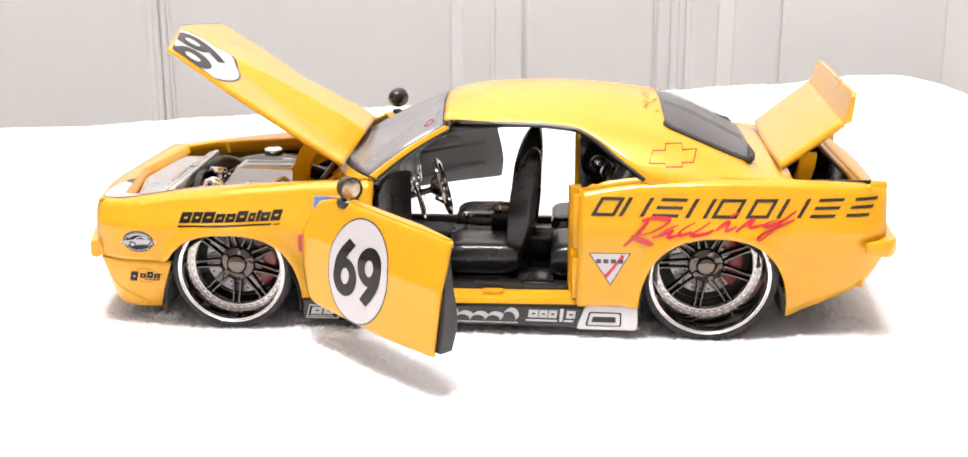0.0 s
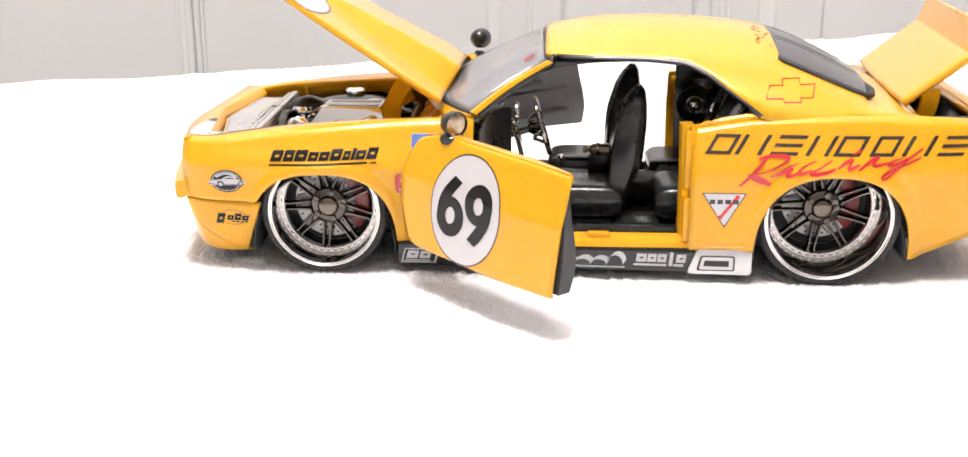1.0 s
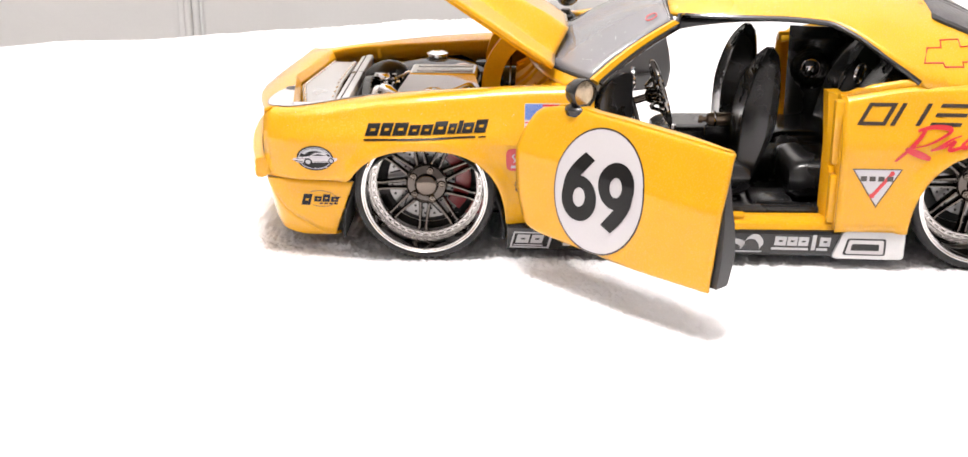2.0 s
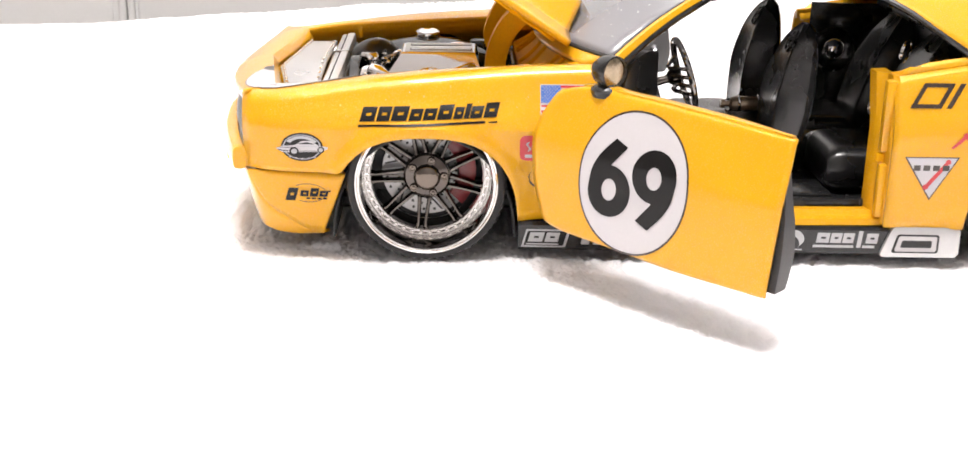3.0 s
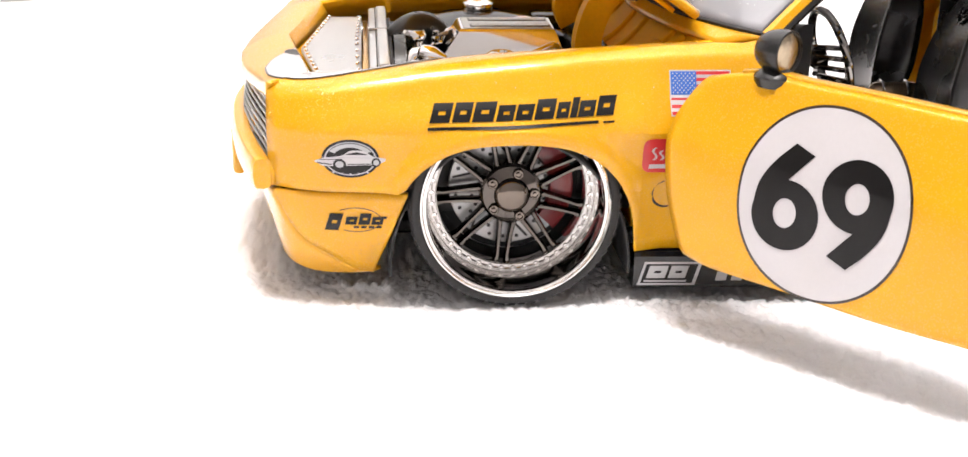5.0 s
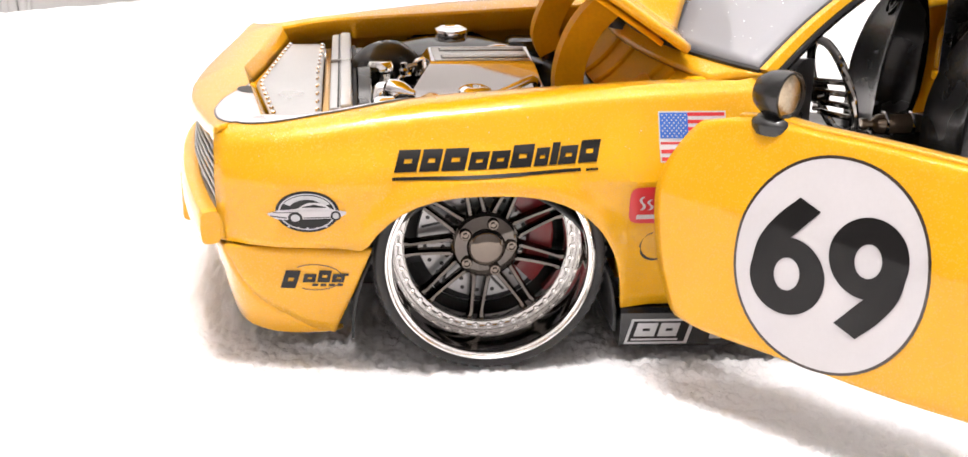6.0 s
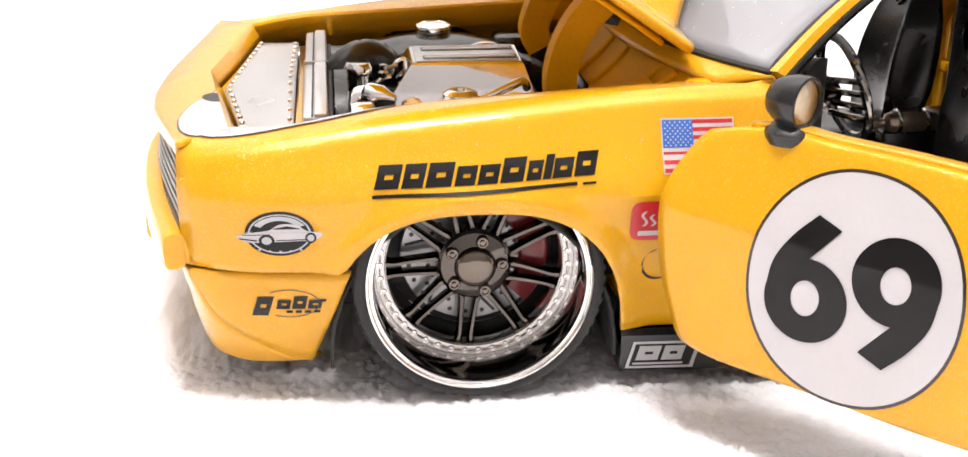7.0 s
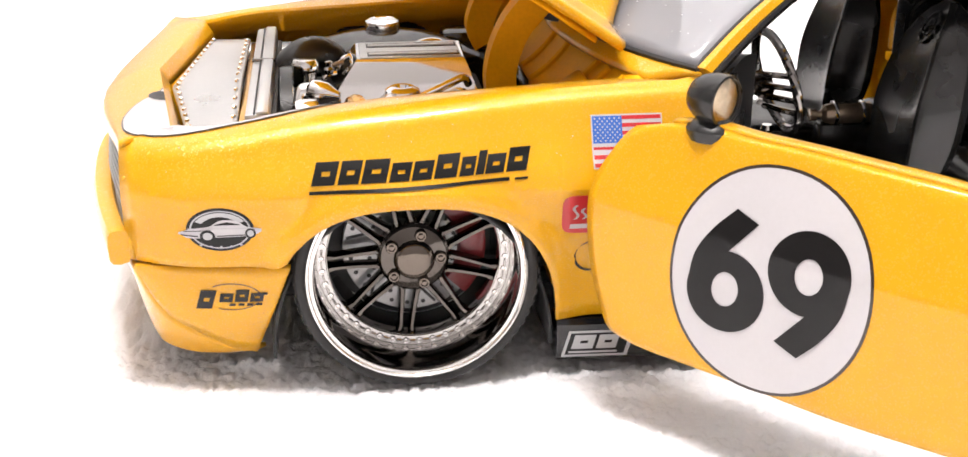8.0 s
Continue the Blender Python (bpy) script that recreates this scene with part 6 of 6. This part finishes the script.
ink("flag_stars", [disc(FX0 + 0.3 + 0.28 * c, FZ1 - 7 * stripe + 0.24 + 0.286 * r, 0.1, 0.1, 0, 6) for r in range(9) for c in range(r % 2, 11, 2)], D_WHITE, car, on_near, off=0.16)
ink("red_badge", [disc(-37.1, 22.1, 2.8, 2.4, 0, 40, 5.0)], D_RED, car, on_near, "red rounded badge on the wing")
ink("red_badge_mark", [bar(-39.0, 20.3, -35.0, 20.9, 0.15, 5, 1)] + [(lambda a, b, c=c: (-38.6 + 0.95 * c + 0.3 * math.sin(a * 6.3) + 0.34 * b + 0.2 * a, mixv(21.5, 23.3 - 0.4 * (c % 2), a)), 10, 1) for c in range(5)], D_WHITE, car, on_near, off=0.11)
ink("script_mark", [(lambda a, b: (-36.4 - 1.8 * math.sin(mixv(0.2, 3.6, a)) + 0.2 * b, 16.4 + 1.9 * math.cos(mixv(0.2, 3.6, a)) + 0.26 * b), 18, 1)], D_BLACK, car, on_near)

# lettering on the quarter as slanted hollow blocks, and a red script word
pieces = []
for k, (x0_, x1_) in enumerate(((28.2, 33.6), (34.5, 40.2), (42.0, 47.9), (49.6, 54.4), (55.5, 61.2), (63.2, 68.4), (70.2, 75.8), (77.8, 83.6), (86.2, 91.6))):
    if k in (0, 4, 5):
        pieces += frame_glyph(x0_, 29.75, x1_, 33.95, 0.85, 0.6)
    elif k in (1, 3, 6):
        pieces += [bar(x0_, 29.75, x0_ + 0.9, 33.95, 0.6, 1, 3), bar(x1_ - 0.9, 29.75, x1_, 33.95, 0.6, 1, 3)]
    else:
        pieces += [bar(x0_ + 0.6 * z_, 29.75 + z_, x1_ + 0.6 * z_, 30.45 + z_, 0.6, 3, 1) for z_ in (0, 1.75, 3.5)]
ink("quarter_logo", pieces, D_BROWNBLACK, car, on_near, "dark slanted block logo on the rear quarter", off=0.16)


def brush(points, width):
    """One stroke of a flat brush on the near side, broad in its middle and pointed at its ends."""
    pts = arc_points([(x_, z_, 0) for x_, z_ in points], 26)

    def f(a, b):
        k = round(26 * a)
        d = (pts[min(k + 1, 26)] - pts[max(k - 1, 0)]).normalized()
        w = width * (0.25 + 0.75 * math.sin(math.pi * clamp01(0.08 + 0.84 * a)) ** 0.7)
        p = pts[k] + Vector((-0.75 * d.y + 0.2, 0.75 * d.x + 0.35, 0)) * w * (b - 0.5) * 1.25
        return (p.x, p.y)
    return (f, 26, 1)


# the word Racing, letter by letter, written with a slanted brush
for letter, strokes in (
        ("letter_r", [brush([(41.6, 29.5), (40.4, 27.7), (38.6, 25.6), (35.9, 22.9)], 0.95), brush([(39.9, 28.9), (42.7, 29.6), (45.5, 29.5), (46.1, 28.9), (44.1, 27.5), (41.4, 26.2), (37.5, 25.4)], 0.75),
                      brush([(37.7, 25.4), (40.0, 24.5), (42.5, 23.5)], 1.0)]),
        ("letter_a", [brush([(48.2, 28.2), (46.0, 27.3), (43.9, 25.9), (42.4, 25.2)], 0.62), brush([(42.4, 25.2), (44.6, 25.9), (46.9, 27.0), (45.8, 25.6), (46.7, 25.6), (48.8, 26.4)], 0.6)]),
        ("letter_c", [brush([(52.0, 28.8), (49.7, 27.7), (48.2, 26.4), (48.8, 26.1), (51.1, 26.9)], 0.62)]),
        ("letter_i", [brush([(55.4, 29.0), (53.2, 27.6), (50.9, 26.4), (52.0, 26.1), (54.3, 26.6), (56.1, 27.4)], 0.68), brush([(61.8, 31.1), (60.6, 30.5), (59.8, 30.2)], 0.8)]),
        ("letter_n", [brush([(59.5, 29.4), (58.0, 28.5), (56.4, 27.2)], 0.62), brush([(56.6, 27.4), (58.5, 28.5), (59.7, 29.0), (58.8, 27.5), (59.4, 27.4), (61.3, 28.1)], 0.6),
                      brush([(65.0, 29.9), (63.2, 28.7), (60.9, 27.0)], 0.62), brush([(61.1, 27.1), (63.2, 28.5), (65.3, 29.6), (64.2, 28.3), (64.8, 27.9), (67.4, 28.5)], 0.6)]),
        ("letter_g", [brush([(70.7, 29.5), (68.5, 28.9), (67.4, 28.2), (69.2, 28.2), (71.8, 29.3), (74.9, 31.4)], 0.62), brush([(74.9, 31.4), (72.1, 29.5), (69.7, 27.3), (66.9, 25.2), (65.9, 25.3), (66.9, 26.2), (69.7, 27.5), (74.5, 29.5)], 0.6)])):
    for k, stroke in enumerate(strokes):
        ink(letter, [stroke], D_RED, car, on_near, "red brushed letter over the rear arch", off=0.22 + 0.03 * k)
# bow outline on the sail panel
BOW = [(-5.6, -1.5), (-2.0, -1.5), (-1.7, -2.2), (2.0, -2.2), (1.9, -1.4), (4.6, -1.4), (5.6, 1.0), (2.2, 1.0), (2.2, 2.2), (-1.6, 2.2), (-1.8, 1.0), (-4.6, 1.0)]


def on_sail(x, z, off):
    return (x, -(cabin_y(x, z) + off), z)


part("bow_outline", tube([on_sail(47.2 + x_ * 1.0, 42.4 + z_ * 0.98, 0.0) for x_, z_ in BOW], 0.2, 6, closed=True), D_RED, car, "red outline badge on the sail panel")
# triangular badge
TRI = [(27.85, 21.3), (37.57, 21.55), (33.05, 13.3)]


def tri_piece(scale):
    cx_, cz_ = 32.8, 18.9
    def f(a, b):
        x0_, x1_ = mixv(TRI[2][0], TRI[0][0], b), mixv(TRI[2][0], TRI[1][0], b)
        x_, z_ = mixv(x0_, x1_, a), mixv(TRI[2][1], TRI[0][1], b)
        return (cx_ + (x_ - cx_) * scale, cz_ + (z_ - cz_) * scale)
    return (f, 6, 8)


ink("triangle_rim", [tri_piece(1.0)], D_BROWNBLACK, car, on_near)
ink("triangle_badge", [tri_piece(0.92)], D_WHITE, car, on_near, "white triangular badge with a red damper", off=0.1)
ink("triangle_bar", [(lambda a, b: (mixv(32.0, 35.6, b) + mixv(-0.45, 0.45, a), mixv(15.6, 20.4, b)), 1, 6), disc(32.1, 15.8, 0.55, 0.5, 0, 12), disc(35.6, 20.4, 0.5, 0.5, 0, 12)], D_RED, car, on_near, off=0.13)
ink("triangle_mark", [bar(29.6 + 1.7 * k, 18.8, 30.8 + 1.7 * k, 19.8) for k in range(4)], D_BROWNBLACK, car, on_near, off=0.15)

# skirt decals
def skirt_plate(x0, x1, z0, z1, slant):
    return [bar(x0, z0, x1, z1, slant, 6, 3)]


ink("skirt_plate", skirt_plate(-39.2, -31.2, 2.95, 6.35, 0.28), D_GREY, car, on_skirt, "grey parallelogram plate on the skirt")
ink("skirt_plate_inner", skirt_plate(-38.75, -31.6, 3.25, 6.05, 0.28), D_BLACK, car, on_skirt, off=0.1)
ink("skirt_plate_mark", slit_block(-38.0, 4.0, -35.4, 5.8, 0.28) + slit_block(-35.0, 4.0, -32.6, 5.8, 0.28) + [ bar(-38.3, 3.45, -32.4, 3.7)], D_GREY, car, on_skirt, off=0.13)
ink("skirt_mark", [bar(-28.4 + 2.2 * k, 3.6 + 1.8 * r, -26.9 + 2.2 * k, 4.9 + 1.8 * r, 0.2) for k in range(4) for r in range(2)], D_GREY, car, on_skirt)
def loops(a, b):
    """A bold looping script line with some tall loops."""
    t = a * 7.0
    tall = 1.0 if int(t) in (1, 2, 6) else 0.55
    return (-13.6 + 25.0 * a - 0.75 * math.sin(2 * math.pi * t) + 0.35 * (4.6 + tall * math.sin(math.pi * (t % 1)) - 5) + 0.8 * (b - 0.5),
            4.25 + 2.3 * tall * (0.5 - 0.5 * math.cos(2 * math.pi * t)) + 1.0 * (b - 0.5))


ink("skirt_script", [(loops, 168, 1)], D_GREY, car, on_skirt, "silver-grey looping script on the skirt")
ink("skirt_script_line", [bar(-9.0, 3.2, 11.6, 3.5, 0.0, 12, 1)], D_GREY, car, on_skirt)
pieces = []
for x0_, wd in ((14.0, 2.3), (16.5, 2.0), (18.7, 2.0), (22.9, 2.1)):
    pieces += slit_block(x0_, 4.75, x0_ + wd, 6.65, 0.12)
pieces += [bar(21.3, 3.9, 22.1, 7.1, 0.1), bar(13.5, 3.85, 20.8, 4.35, 0, 8, 1), bar(22.4, 3.85, 24.6, 4.35, 0, 4, 1)]
ink("skirt_logo", pieces, D_GREY, car, on_skirt, "silver-grey block logo on the skirt")


def outlet_shape(x0_, x1_, z0_, z1_, lean, corner):
    """Outline of a leaning plate with rounded corners."""
    out = []
    for cx_, cz_, a0 in ((x1_ - corner, z1_ - corner, 0), (x0_ + corner, z1_ - corner, 90), (x0_ + corner, z0_ + corner, 180), (x1_ - corner, z0_ + corner, 270)):
        for k in range(5):
            q = radians(a0 + 22.5 * k)
            z_ = cz_ + corner * math.sin(q)
            x_ = cx_ + corner * math.cos(q)
            out.append((x_ + lean * (z_ - z0_) * clamp01((x1_ - x_) / (x1_ - x0_)), z_))
    return out


def outlet_layer(x0_, x1_, z0_, z1_, lean, corner, low, high):
    inset = 0.18
    a, b = outlet_shape(x0_, x1_, z0_, z1_, lean, corner), outlet_shape(x0_ + inset, x1_ - inset, z0_ + inset, z1_ - inset, lean, corner)
    return loft([[on_skirt(x_, z_, low) for x_, z_ in a], [on_skirt(x_, z_, high - 0.12) for x_, z_ in a], [on_skirt(x_, z_, high) for x_, z_ in b]], close=True, cap=True)


outlet = part("exhaust_plate", outlet_layer(25.3, 39.5, 2.45, 8.1, 0.36, 0.9, -0.3, 0.75), SILVER, car, "silver exhaust outlet panel on the skirt", sharp=40)
part("exhaust_surround", outlet_layer(27.3, 35.9, 3.2, 6.9, 0.25, 0.5, 0.6, 0.82), MATT, outlet)
part("exhaust_rim", outlet_layer(27.9, 35.4, 3.6, 6.5, 0.25, 0.4, 0.7, 1.0), D_WHITE, outlet, "pale oblong exhaust rim")
part("exhaust_hole", outlet_layer(28.7, 34.6, 4.25, 5.9, 0.25, 0.2, 0.9, 1.03), MATT, outlet)
# faint script on the rear of the roof
rng = random.Random(4)
for k in range(16):
    rx, ry = 41.0 + 3.6 * rng.random(), -4.0 - 12.0 * k / 16
    pts = [(rx + 0.5 * math.sin(5 * q + k), ry - 0.9 * q, cabin_z(rx, abs(ry - 0.9 * q)) + 0.06) for q in np.linspace(0, 1, 6)]
    part("roof_script", tube(pts, 0.045, 4), D_BROWNBLACK, car)
part("screen_mark", tube([screen_fn(0.10 + 0.022 * math.cos(a), 0.84 + 0.05 * math.sin(a)) + Vector((-0.2, 0, 0.3)) for a in np.linspace(0, 2 * math.pi, 17)[:-1]], 0.13, 4, closed=True), D_RED, car)

# specks of dust on the paint, the pillar and the windscreen
bm = bmesh.new()
rng = random.Random(11)
for k in range(84):
    if k < 30:
        x_, q = -84 + 58 * rng.random(), rng.random()
        p = Vector(on_wing_top(x_, mixv(side_y(x_, ZS(x_) - 1.4) - 2.4, BAY_Y(x_) + 0.3, q), 0.05))
    elif k < 50:
        x_ = -84 + 50 * rng.random()
        p = Vector(near(x_, 26.5 + 6.0 * rng.random(), 0.05))
    else:
        p = screen_fn(0.03 + 0.3 * rng.random(), 0.05 + 0.6 * rng.random()) + Vector((-0.1, 0, 0.2))
    r_ = 0.025 + 0.045 * rng.random() ** 2
    bm = rbox(p.x, p.y, p.z, r_ * 2.2, r_ * 1.6, r_ * 1.4, 0, m=pose(0, 0, 0, 360 * rng.random(), 360 * rng.random(), 0), bm=bm)
part("dust_specks", bm, D_WHITE, car, "white specks of dust on the paint", smooth=False)
